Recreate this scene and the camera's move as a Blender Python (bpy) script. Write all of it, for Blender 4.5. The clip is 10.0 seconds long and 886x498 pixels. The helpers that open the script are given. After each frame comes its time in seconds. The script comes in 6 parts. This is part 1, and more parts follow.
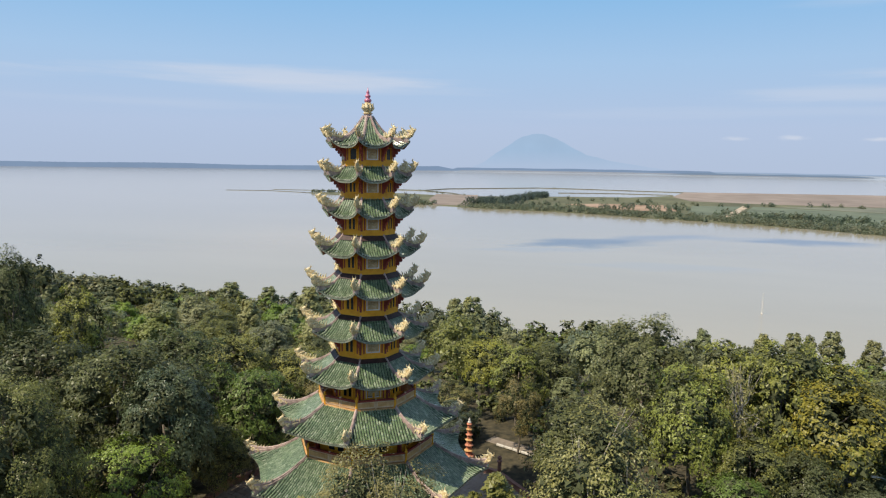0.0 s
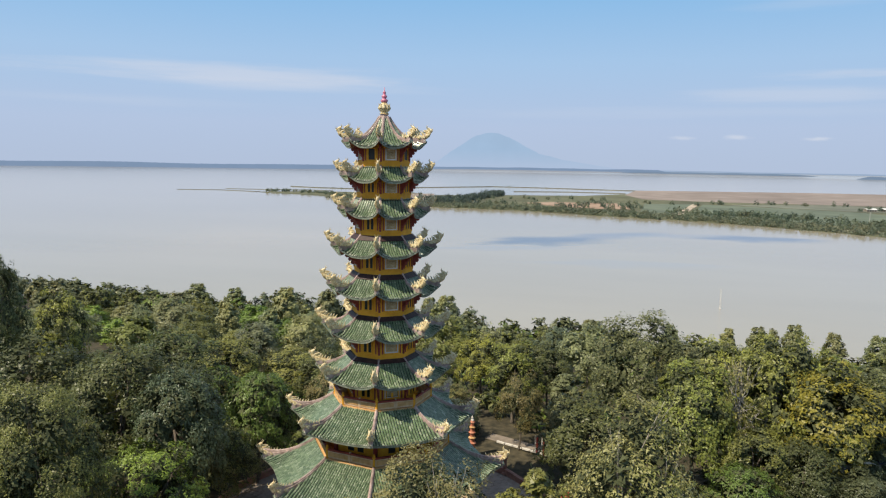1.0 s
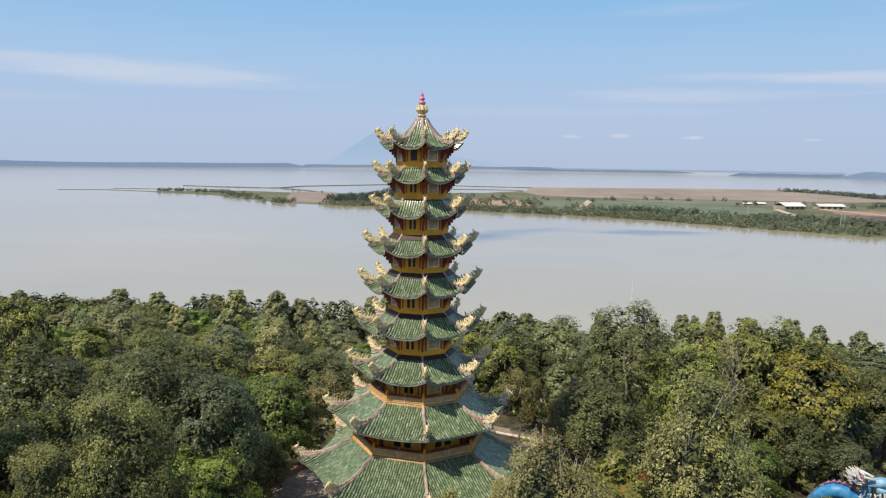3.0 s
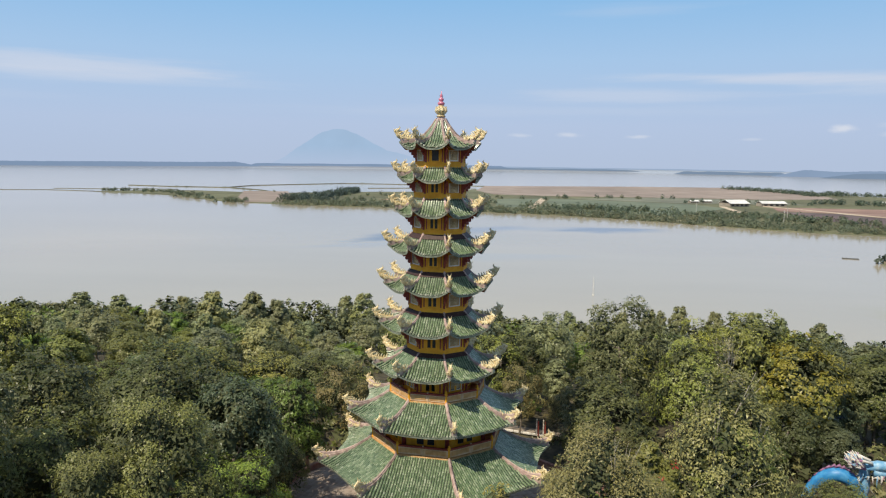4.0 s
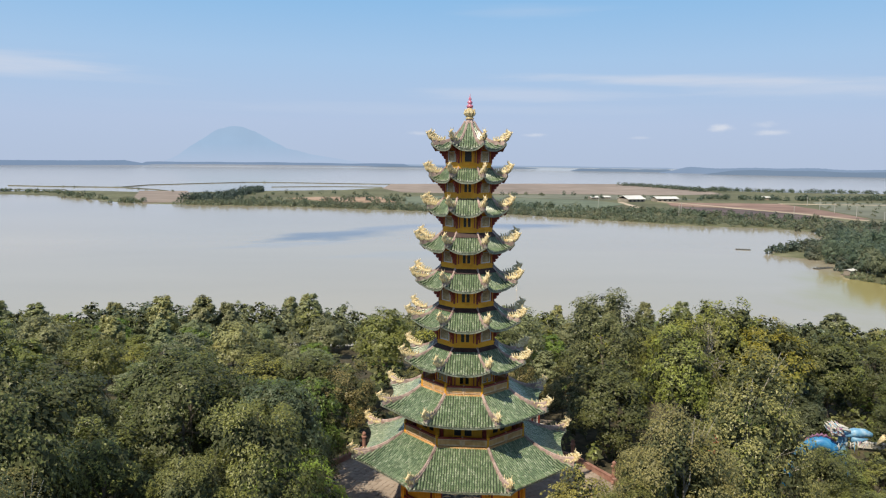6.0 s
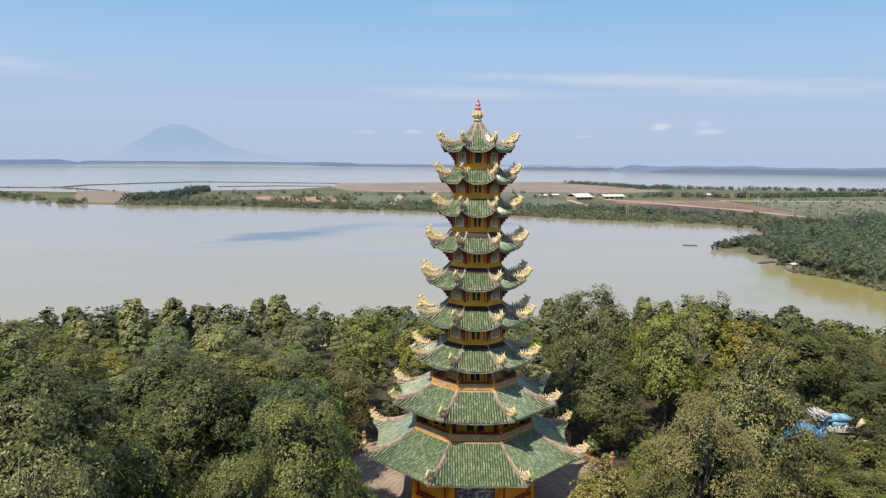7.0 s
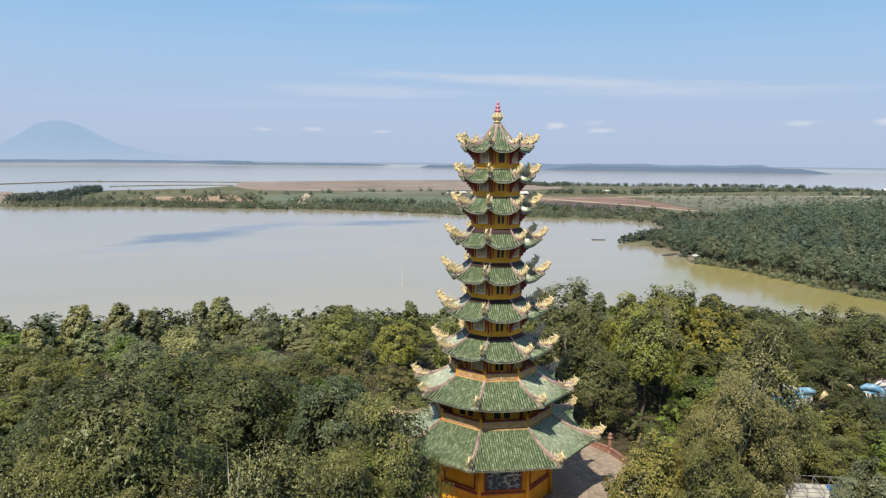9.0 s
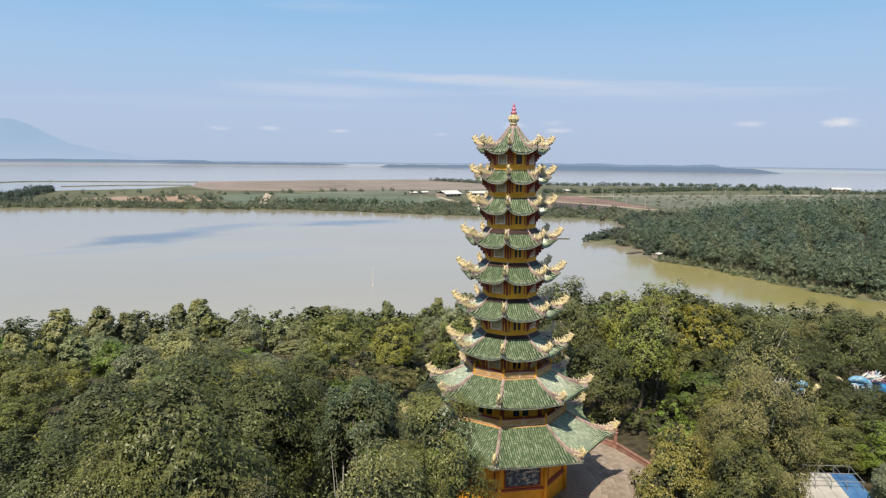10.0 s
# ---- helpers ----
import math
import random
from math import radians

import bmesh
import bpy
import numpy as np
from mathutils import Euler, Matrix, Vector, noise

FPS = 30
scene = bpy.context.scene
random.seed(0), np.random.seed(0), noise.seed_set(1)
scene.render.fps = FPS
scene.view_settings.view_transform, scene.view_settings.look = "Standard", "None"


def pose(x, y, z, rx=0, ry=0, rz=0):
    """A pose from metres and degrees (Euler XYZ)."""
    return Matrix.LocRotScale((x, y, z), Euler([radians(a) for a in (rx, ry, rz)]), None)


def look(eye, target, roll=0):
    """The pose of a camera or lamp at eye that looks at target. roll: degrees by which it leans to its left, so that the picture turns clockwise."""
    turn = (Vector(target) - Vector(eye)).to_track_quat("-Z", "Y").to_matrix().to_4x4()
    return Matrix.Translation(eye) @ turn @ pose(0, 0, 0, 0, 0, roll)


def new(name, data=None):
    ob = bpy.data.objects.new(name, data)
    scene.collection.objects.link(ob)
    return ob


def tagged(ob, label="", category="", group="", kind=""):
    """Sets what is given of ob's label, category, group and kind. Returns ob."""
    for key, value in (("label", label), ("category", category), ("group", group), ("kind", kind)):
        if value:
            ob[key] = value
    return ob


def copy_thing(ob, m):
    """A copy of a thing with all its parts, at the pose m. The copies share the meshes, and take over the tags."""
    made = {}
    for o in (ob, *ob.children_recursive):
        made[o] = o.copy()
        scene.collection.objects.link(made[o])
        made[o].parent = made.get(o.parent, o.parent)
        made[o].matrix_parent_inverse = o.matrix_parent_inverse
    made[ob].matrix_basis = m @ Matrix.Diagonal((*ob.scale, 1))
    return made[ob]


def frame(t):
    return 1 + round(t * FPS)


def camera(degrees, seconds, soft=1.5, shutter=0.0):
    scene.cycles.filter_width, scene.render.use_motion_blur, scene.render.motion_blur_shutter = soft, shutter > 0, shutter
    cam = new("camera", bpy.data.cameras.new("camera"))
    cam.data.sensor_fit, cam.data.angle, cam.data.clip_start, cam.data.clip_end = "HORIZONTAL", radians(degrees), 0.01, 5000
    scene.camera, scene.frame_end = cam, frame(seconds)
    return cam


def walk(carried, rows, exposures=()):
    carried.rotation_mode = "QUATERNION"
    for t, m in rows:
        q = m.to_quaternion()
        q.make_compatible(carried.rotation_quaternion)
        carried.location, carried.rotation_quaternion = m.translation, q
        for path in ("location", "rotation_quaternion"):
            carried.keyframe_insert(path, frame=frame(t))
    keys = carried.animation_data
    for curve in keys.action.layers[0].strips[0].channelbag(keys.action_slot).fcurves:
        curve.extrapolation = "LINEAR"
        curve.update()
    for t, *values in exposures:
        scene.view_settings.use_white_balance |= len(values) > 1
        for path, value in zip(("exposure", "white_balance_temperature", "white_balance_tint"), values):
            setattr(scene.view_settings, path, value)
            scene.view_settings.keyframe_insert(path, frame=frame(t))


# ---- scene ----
cam = camera(64.3, 10.0, soft=1.2)

# the drone's way: seconds, x, y, z, heading, tilt, lean
PATH = [
    (0.0, 22.50, -49.09, 29.27, 18.46, -6.97, 0.91),
    (0.5, 20.36, -49.90, 29.29, 16.64, -6.99, 0.92),
    (1.0, 18.05, -50.77, 29.31, 14.71, -7.01, 0.92),
    (1.5, 15.60, -51.69, 29.35, 12.63, -7.01, 0.90),
    (2.0, 13.07, -52.63, 29.37, 10.41, -7.02, 0.88),
    (2.5, 10.40, -53.58, 29.36, 8.32, -7.04, 0.85),
    (4.0, 2.53, -55.33, 29.41, 2.31, -7.11, 0.81),
    (4.5, -0.06, -55.84, 29.40, 0.40, -7.14, 0.80),
    (5.0, -2.59, -56.29, 29.39, -1.54, -7.16, 0.77),
    (5.5, -5.12, -56.63, 29.44, -3.57, -7.16, 0.74),
    (7.0, -12.79, -57.21, 29.65, -9.93, -7.24, 0.62),
    (7.5, -15.34, -57.25, 29.69, -11.98, -7.25, 0.60),
    (8.0, -18.03, -57.29, 29.68, -13.98, -7.28, 0.57),
    (8.5, -20.65, -57.20, 29.70, -16.00, -7.30, 0.56),
    (9.0, -23.19, -56.92, 29.72, -17.91, -7.32, 0.57),
    (9.5, -25.68, -56.41, 29.76, -19.65, -7.33, 0.59),
    (10.0, -28.12, -55.77, 29.82, -21.23, -7.32, 0.63),
]


def drone(x, y, z, heading, tilt, lean):
    h, p = radians(heading), radians(tilt)
    way = Vector((-math.sin(h) * math.cos(p), math.cos(h) * math.cos(p), math.sin(p)))
    eye = Vector((x, y, z))
    return look(eye, eye + way * 50, lean)


walk(cam, [(t, drone(*row)) for t, *row in PATH])

# ---------------------------------------------------------------- world, sun
SUN_SIDE, SUN_HEIGHT = 42.0, 52.5      # degrees: bearing from -y towards -x, height


def away(side):
    """Unit vector on the plan for a bearing from -y towards -x."""
    a = radians(side)
    return Vector((-math.sin(a), -math.cos(a), 0))


to_sun = away(SUN_SIDE) * math.cos(radians(SUN_HEIGHT)) + Vector((0, 0, math.sin(radians(SUN_HEIGHT))))
sun = new("sun", bpy.data.lights.new("sun", "SUN"))
sun.data.energy, sun.data.angle, sun.data.color = 5.0, radians(0.6), (1.0, 0.89, 0.70)
sun.matrix_world = look(to_sun * 100, (0, 0, 0))

world = bpy.data.worlds.new("sky")
scene.world = world
world.use_nodes = True
wn, wl = world.node_tree.nodes, world.node_tree.links
wn.clear()
sky = wn.new("ShaderNodeTexSky")
sky.sky_type, sky.sun_disc = "NISHITA", False
sky.sun_elevation = radians(SUN_HEIGHT)
sky.sun_rotation = math.atan2(to_sun.x, to_sun.y)
sky.air_density, sky.dust_density, sky.ozone_density = 1.0, 0.3, 2.5
geo = wn.new("ShaderNodeTexCoord")
flat = wn.new("ShaderNodeSeparateXYZ")
wl.new(geo.outputs["Generated"], flat.inputs[0])
# thin cirrus drawn out along the horizon, and small cumulus low down, each at its bearing (degrees from +y towards +x)
bearing = wn.new("ShaderNodeMath")
bearing.operation = "ARCTAN2"
wl.new(flat.outputs["X"], bearing.inputs[0])
wl.new(flat.outputs["Y"], bearing.inputs[1])
round_sky = wn.new("ShaderNodeCombineXYZ")
wl.new(bearing.outputs[0], round_sky.inputs["X"])
wl.new(flat.outputs["Z"], round_sky.inputs["Y"])


def sky_noise(sx, sy, scale, detail):
    place = wn.new("ShaderNodeMapping")
    place.inputs["Scale"].default_value = (sx, sy, 1)
    wl.new(round_sky.outputs[0], place.inputs[0])
    tex = wn.new("ShaderNodeTexNoise")
    tex.inputs["Scale"].default_value, tex.inputs["Detail"].default_value = scale, detail
    tex.inputs["Roughness"].default_value = 0.6
    wl.new(place.outputs[0], tex.inputs["Vector"])
    return tex.outputs["Fac"]


wisps = sky_noise(3.0, 38.0, 1.6, 7.0)
curdle = sky_noise(26.0, 70.0, 2.2, 5.0)


def cloud(side, high, half, deep, lean, amount, grain, ragged):
    """A soft patch of cloud: bearing and half width in degrees, height and half depth as the sine of the height."""
    place = wn.new("ShaderNodeMapping")
    place.vector_type = "TEXTURE"
    place.inputs["Location"].default_value = (radians(side), high, 0)
    place.inputs["Rotation"].default_value = (0, 0, radians(lean))
    place.inputs["Scale"].default_value = (radians(half), deep, 1)
    wl.new(round_sky.outputs[0], place.inputs[0])
    far = wn.new("ShaderNodeVectorMath")
    far.operation = "LENGTH"
    wl.new(place.outputs[0], far.inputs[0])
    frayed = wn.new("ShaderNodeMath")
    frayed.operation = "MULTIPLY_ADD"
    frayed.inputs[1].default_value = -ragged
    wl.new(grain, frayed.inputs[0])
    wl.new(far.outputs["Value"], frayed.inputs[2])
    body = wn.new("ShaderNodeMapRange")
    body.interpolation_type = "SMOOTHSTEP"
    body.inputs["From Min"].default_value, body.inputs["From Max"].default_value = 0.95 - ragged * 0.5, 0.05 - ragged * 0.5
    body.inputs["To Max"].default_value = amount
    wl.new(frayed.outputs[0], body.inputs["Value"])
    return body.outputs[0]


# humid air: pale by the horizon, bluer above it, then the clear sky takes over
humid = wn.new("ShaderNodeValToRGB")
wl.new(flat.outputs["Z"], humid.inputs["Fac"])
stops = [(0.0, (4.5, 5.4, 7.05)), (0.05, (4.55, 5.6, 7.5)), (0.137, (3.8, 5.65, 8.05)), (0.225, (2.55, 5.0, 8.0)), (0.6, (3.2, 4.2, 5.8)), (1.0, (3.3, 4.0, 5.2))]
for q, (at, c) in enumerate(stops):
    e = humid.color_ramp.elements[q] if q < 2 else humid.color_ramp.elements.new(at)
    e.position, e.color = at, (*c, 1)
veil = wn.new("ShaderNodeMapRange")
veil.inputs["From Min"].default_value, veil.inputs["From Max"].default_value = 0.25, 0.7
veil.inputs["To Min"].default_value, veil.inputs["To Max"].default_value = 1.0, 0.6
wl.new(flat.outputs["Z"], veil.inputs["Value"])


def sky_mix(fac, under, colour):
    node = wn.new("ShaderNodeMix")
    node.data_type = "RGBA"
    wl.new(fac, node.inputs["Factor"])
    wl.new(under, node.inputs["A"])
    if isinstance(colour, tuple):
        node.inputs["B"].default_value = (*colour, 1)
    else:
        wl.new(colour, node.inputs["B"])
    return node.outputs["Result"]


SKY = 0.1
air = sky_mix(veil.outputs[0], sky.outputs[0], humid.outputs[0])
for side, high, half, deep, lean, amount in ((-31, 0.112, 19, 0.019, 0, 0.7), (-27, 0.1, 16, 0.014, 0.3, 0.45), (-62, 0.1, 20, 0.02, 0, 0.4), (23, 0.108, 18, 0.012, -1.6, 0.75),
                                              (36, 0.092, 16, 0.015, -1.2, 0.55), (12, 0.09, 14, 0.016, -0.5, 0.45), (66, 0.11, 16, 0.02, 0, 0.4), (3, 0.07, 30, 0.012, 0, 0.18),
                                              (12, 0.2, 9, 0.012, 0.5, 0.2), (-40, 0.072, 16, 0.01, 0, 0.2), (120, 0.12, 40, 0.03, 0, 0.4), (-130, 0.14, 40, 0.03, 0, 0.4)):
    air = sky_mix(cloud(side, high, half, deep, lean, amount, wisps, 1.5), air, (6.1, 6.7, 7.9))
for side, high, half, deep, amount in ((26.8, 0.046, 1.2, 0.0075, 0.75), (30.3, 0.04, 1.6, 0.006, 0.6), (50.2, 0.049, 1.7, 0.0085, 0.95), (44.4, 0.048, 1.6, 0.006, 0.5), (12.8, 0.036, 1.3, 0.004, 0.55),
                                       (7.5, 0.038, 1.4, 0.0045, 0.5), (3.6, 0.037, 1.3, 0.004, 0.4), (29.8, 0.05, 1.2, 0.006, 0.3), (21, 0.033, 1.2, 0.003, 0.3), (57, 0.044, 2.2, 0.006, 0.6)):
    air = sky_mix(cloud(side, high, half, deep, 0, amount, curdle, 1.1), air, (7.2, 7.5, 8.2))
back = wn.new("ShaderNodeBackground")
back.inputs["Strength"].default_value = SKY
wl.new(air, back.inputs["Color"])
out = wn.new("ShaderNodeOutputWorld")
wl.new(back.outputs[0], out.inputs["Surface"])


# ---------------------------------------------------------------- materials
def material(name, colours, rough=0.7, scale=3.0, stain=0.35, bump=0.0, bump_scale=20.0, metal=0.0,
             island=False, per_object=False, light_through=0.0, coat=0.0, spread=1.0):
    """Two scales of variation between the colours given; island: a colour to each loose piece."""
    m = bpy.data.materials.new(name)
    m.use_nodes = True
    n, l = m.node_tree.nodes, m.node_tree.links
    bsdf = n["Principled BSDF"]
    coords = n.new("ShaderNodeTexCoord")
    fine = n.new("ShaderNodeTexNoise")
    fine.inputs["Scale"].default_value, fine.inputs["Detail"].default_value = scale, 6.0
    l.new(coords.outputs["Object"], fine.inputs["Vector"])
    ramp = n.new("ShaderNodeValToRGB")
    ramp.color_ramp.elements.remove(ramp.color_ramp.elements[0])
    for i, c in enumerate(colours):
        at = 0.5 + (i / max(1, len(colours) - 1) - 0.5) * spread * (1.0 if island or per_object else 0.5)
        e = ramp.color_ramp.elements[0] if i == 0 else ramp.color_ramp.elements.new(at)
        e.position, e.color = at, (*c, 1)
    if island or per_object:
        src = n.new("ShaderNodeNewGeometry") if island else n.new("ShaderNodeObjectInfo")
        pick = src.outputs["Random Per Island"] if island else src.outputs["Random"]
        blend = n.new("ShaderNodeMix")
        blend.inputs["Factor"].default_value = 0.3
        l.new(pick, blend.inputs["A"])
        l.new(fine.outputs["Fac"], blend.inputs["B"])
        l.new(blend.outputs["Result"], ramp.inputs["Fac"])
    else:
        l.new(fine.outputs["Fac"], ramp.inputs["Fac"])
    colour = ramp.outputs["Color"]
    if stain:
        broad = n.new("ShaderNodeTexNoise")
        broad.inputs["Scale"].default_value, broad.inputs["Detail"].default_value = scale * 0.17, 4.0
        l.new(coords.outputs["Object"], broad.inputs["Vector"])
        span = n.new("ShaderNodeMapRange")
        span.inputs["From Min"].default_value, span.inputs["From Max"].default_value = 0.3, 0.7
        span.inputs["To Min"].default_value, span.inputs["To Max"].default_value = 1 - stain, 1 + stain * 0.4
        l.new(broad.outputs["Fac"], span.inputs["Value"])
        mul = n.new("ShaderNodeMix")
        mul.data_type, mul.blend_type = "RGBA", "MULTIPLY"
        mul.inputs["Factor"].default_value = 1.0
        l.new(colour, mul.inputs["A"])
        l.new(span.outputs[0], mul.inputs["B"])
        colour = mul.outputs["Result"]
    l.new(colour, bsdf.inputs["Base Color"])
    bsdf.inputs["Roughness"].default_value, bsdf.inputs["Metallic"].default_value = rough, metal
    bsdf.inputs["Coat Weight"].default_value, bsdf.inputs["Coat Roughness"].default_value = coat, 0.28
    if bump:
        grain = n.new("ShaderNodeTexNoise")
        grain.inputs["Scale"].default_value, grain.inputs["Detail"].default_value = bump_scale, 4.0
        l.new(coords.outputs["Object"], grain.inputs["Vector"])
        b = n.new("ShaderNodeBump")
        b.inputs["Strength"].default_value, b.inputs["Distance"].default_value = bump, 0.05
        l.new(grain.outputs["Fac"], b.inputs["Height"])
        l.new(b.outputs[0], bsdf.inputs["Normal"])
    if light_through:
        leaf = n.new("ShaderNodeBsdfTranslucent")
        l.new(colour, leaf.inputs["Color"])
        mix = n.new("ShaderNodeMixShader")
        mix.inputs[0].default_value = light_through
        l.new(bsdf.outputs[0], mix.inputs[1])
        l.new(leaf.outputs[0], mix.inputs[2])
        l.new(mix.outputs[0], n["Material Output"].inputs["Surface"])
    return m


YELLOW = material("ochre_paint", [(0.76, 0.33, 0.015), (0.87, 0.41, 0.02), (0.92, 0.48, 0.04)], 0.65, 2.2, 0.25, 0.15, 30)
CREAM = material("cream_stone", [(0.55, 0.36, 0.2), (0.72, 0.5, 0.3), (0.8, 0.62, 0.42)], 0.7, 3.0, 0.3, 0.2, 25)
RED = material("red_lacquer", [(0.19, 0.022, 0.02), (0.3, 0.05, 0.035), (0.38, 0.085, 0.055)], 0.5, 3.0, 0.3)
RAIL = material("terracotta_rail", [(0.56, 0.29, 0.1), (0.66, 0.38, 0.15), (0.74, 0.48, 0.23)], 0.7, 3.0, 0.3)
# palest tile shade and, beside unglazed lips, the pale ends hold painted glints
TILE = material("glazed_green_tile", [(0.06, 0.1, 0.05), (0.105, 0.166, 0.08), (0.13, 0.194, 0.096), (0.16, 0.228, 0.118), (0.2, 0.268, 0.146), (0.3, 0.36, 0.23), (0.7, 0.71, 0.6)],
                0.33, 6.0, 0.2, 0.25, 18, island=True, coat=0.9)
TILE_END = material("pale_tile_ends", [(0.1, 0.13, 0.08), (0.22, 0.26, 0.17), (0.45, 0.47, 0.36), (0.72, 0.72, 0.6)], 0.4, 6.0, 0.2, island=True)
PAN = material("tile_pan", [(0.022, 0.034, 0.022), (0.042, 0.064, 0.038), (0.066, 0.092, 0.054)], 0.6, 6.0, 0.2, island=True)
DECK = material("dark_tile_bed", [(0.035, 0.06, 0.04), (0.07, 0.1, 0.07), (0.1, 0.11, 0.085)], 0.7, 5.0, 0.4)
FASCIA = material("grey_green_fascia", [(0.1, 0.13, 0.09), (0.2, 0.23, 0.17), (0.36, 0.35, 0.28)], 0.6, 6.0, 0.4)
COLLAR = material("dark_maroon_collar", [(0.03, 0.014, 0.012), (0.05, 0.022, 0.018), (0.08, 0.042, 0.034)], 0.6, 4.0, 0.4)
UNDER = material("eave_underside", [(0.16, 0.035, 0.02), (0.24, 0.07, 0.04), (0.3, 0.12, 0.06)], 0.7, 4.0, 0.3)
HIP = material("pinkish_hip_ridge", [(0.25, 0.17, 0.145), (0.43, 0.315, 0.28), (0.6, 0.47, 0.42)], 0.6, 3.5, 0.45, 0.3, 15)
GOLD = material("gold_painted_plaster", [(0.34, 0.21, 0.09), (0.66, 0.5, 0.25), (0.84, 0.73, 0.45), (0.92, 0.87, 0.68)], 0.4, 6.0, 0.3, 0.5, 12)
PINK = material("pink_ceramic", [(0.46, 0.1, 0.17), (0.6, 0.2, 0.3), (0.68, 0.32, 0.4)], 0.35, 5.0, 0.2)
DARK = material("dark_opening", [(0.012, 0.011, 0.01), (0.03, 0.025, 0.02)], 0.5, 3.0, 0.0)
RELIEF = material("ochre_grey_relief_panel", [(0.4, 0.27, 0.12), (0.52, 0.38, 0.2), (0.6, 0.5, 0.33)], 0.8, 9.0, 0.3, 0.8, 9)
WHITE = material("white_frame", [(0.66, 0.61, 0.53), (0.8, 0.76, 0.69)], 0.7, 5.0, 0.25)
MURAL = material("blue_painted_panel", [(0.015, 0.025, 0.05), (0.03, 0.06, 0.12), (0.09, 0.16, 0.22), (0.4, 0.46, 0.46)], 0.5, 3.2, 0.3, 0.5, 8, spread=0.7)
PAVING = material("brick_paving", [(0.2, 0.16, 0.12), (0.28, 0.23, 0.18), (0.36, 0.3, 0.24)], 0.85, 1.6, 0.3, 0.3, 12, per_object=False)
PAVER = material("worn_paver", [(0.26, 0.2, 0.16), (0.36, 0.29, 0.235), (0.45, 0.375, 0.31)], 0.85, 2.0, 0.25, 0.3, 14, per_object=True)
WET_WOOD = material("wet_grey_wood", [(0.06, 0.06, 0.058), (0.09, 0.09, 0.086), (0.13, 0.128, 0.12)], 0.7, 2.0, 0.3)
BARK = material("grey_bark", [(0.09, 0.07, 0.05), (0.17, 0.14, 0.11), (0.28, 0.25, 0.2)], 0.9, 4.0, 0.3, 0.5, 9)
PALE_BARK = material("pale_bark", [(0.3, 0.27, 0.22), (0.45, 0.41, 0.35), (0.55, 0.52, 0.46)], 0.85, 4.0, 0.3, 0.4, 9)
BLUE = material("blue_painted_concrete", [(0.02, 0.16, 0.42), (0.04, 0.27, 0.6), (0.12, 0.4, 0.68)], 0.45, 2.0, 0.25, 0.2, 10)
STEEL = material("galvanised_steel", [(0.3, 0.31, 0.31), (0.42, 0.42, 0.41)], 0.45, 4.0, 0.2, metal=0.6)


def leaf_material(name, colour, shades=(0.72, 0.98, 1.24, 1.75), through_leaf=0.22):
    """Leaves: a shade to each blade, drifts through the crown, and a shade to each tree."""
    m = material(name, [tuple(c * k for c in colour) for k in shades], 0.45, 0.5, 0.25, island=True, light_through=through_leaf)
    n, l = m.node_tree.nodes, m.node_tree.links
    info = n.new("ShaderNodeObjectInfo")
    span = n.new("ShaderNodeValToRGB")
    for q, (at, c) in enumerate([(0.0, (0.68, 0.72, 0.8)), (0.35, (1.0, 0.95, 0.85)), (0.7, (0.9, 1.0, 0.95)), (1.0, (1.3, 1.22, 1.0))]):
        e = span.color_ramp.elements[q] if q < 2 else span.color_ramp.elements.new(at)
        e.position, e.color = at, (*c, 1)
    l.new(info.outputs["Random"], span.inputs["Fac"])
    for link in list(l):
        if link.to_socket.name in ("Base Color", "Color") and link.to_node.type in ("BSDF_PRINCIPLED", "BSDF_TRANSLUCENT"):
            mul = n.new("ShaderNodeMix")
            mul.data_type, mul.blend_type = "RGBA", "MULTIPLY"
            mul.inputs["Factor"].default_value = 1.0
            src, dst = link.from_socket, link.to_socket
            l.remove(link)
            l.new(src, mul.inputs["A"])
            l.new(span.outputs[0], mul.inputs["B"])
            l.new(mul.outputs["Result"], dst)
    return m


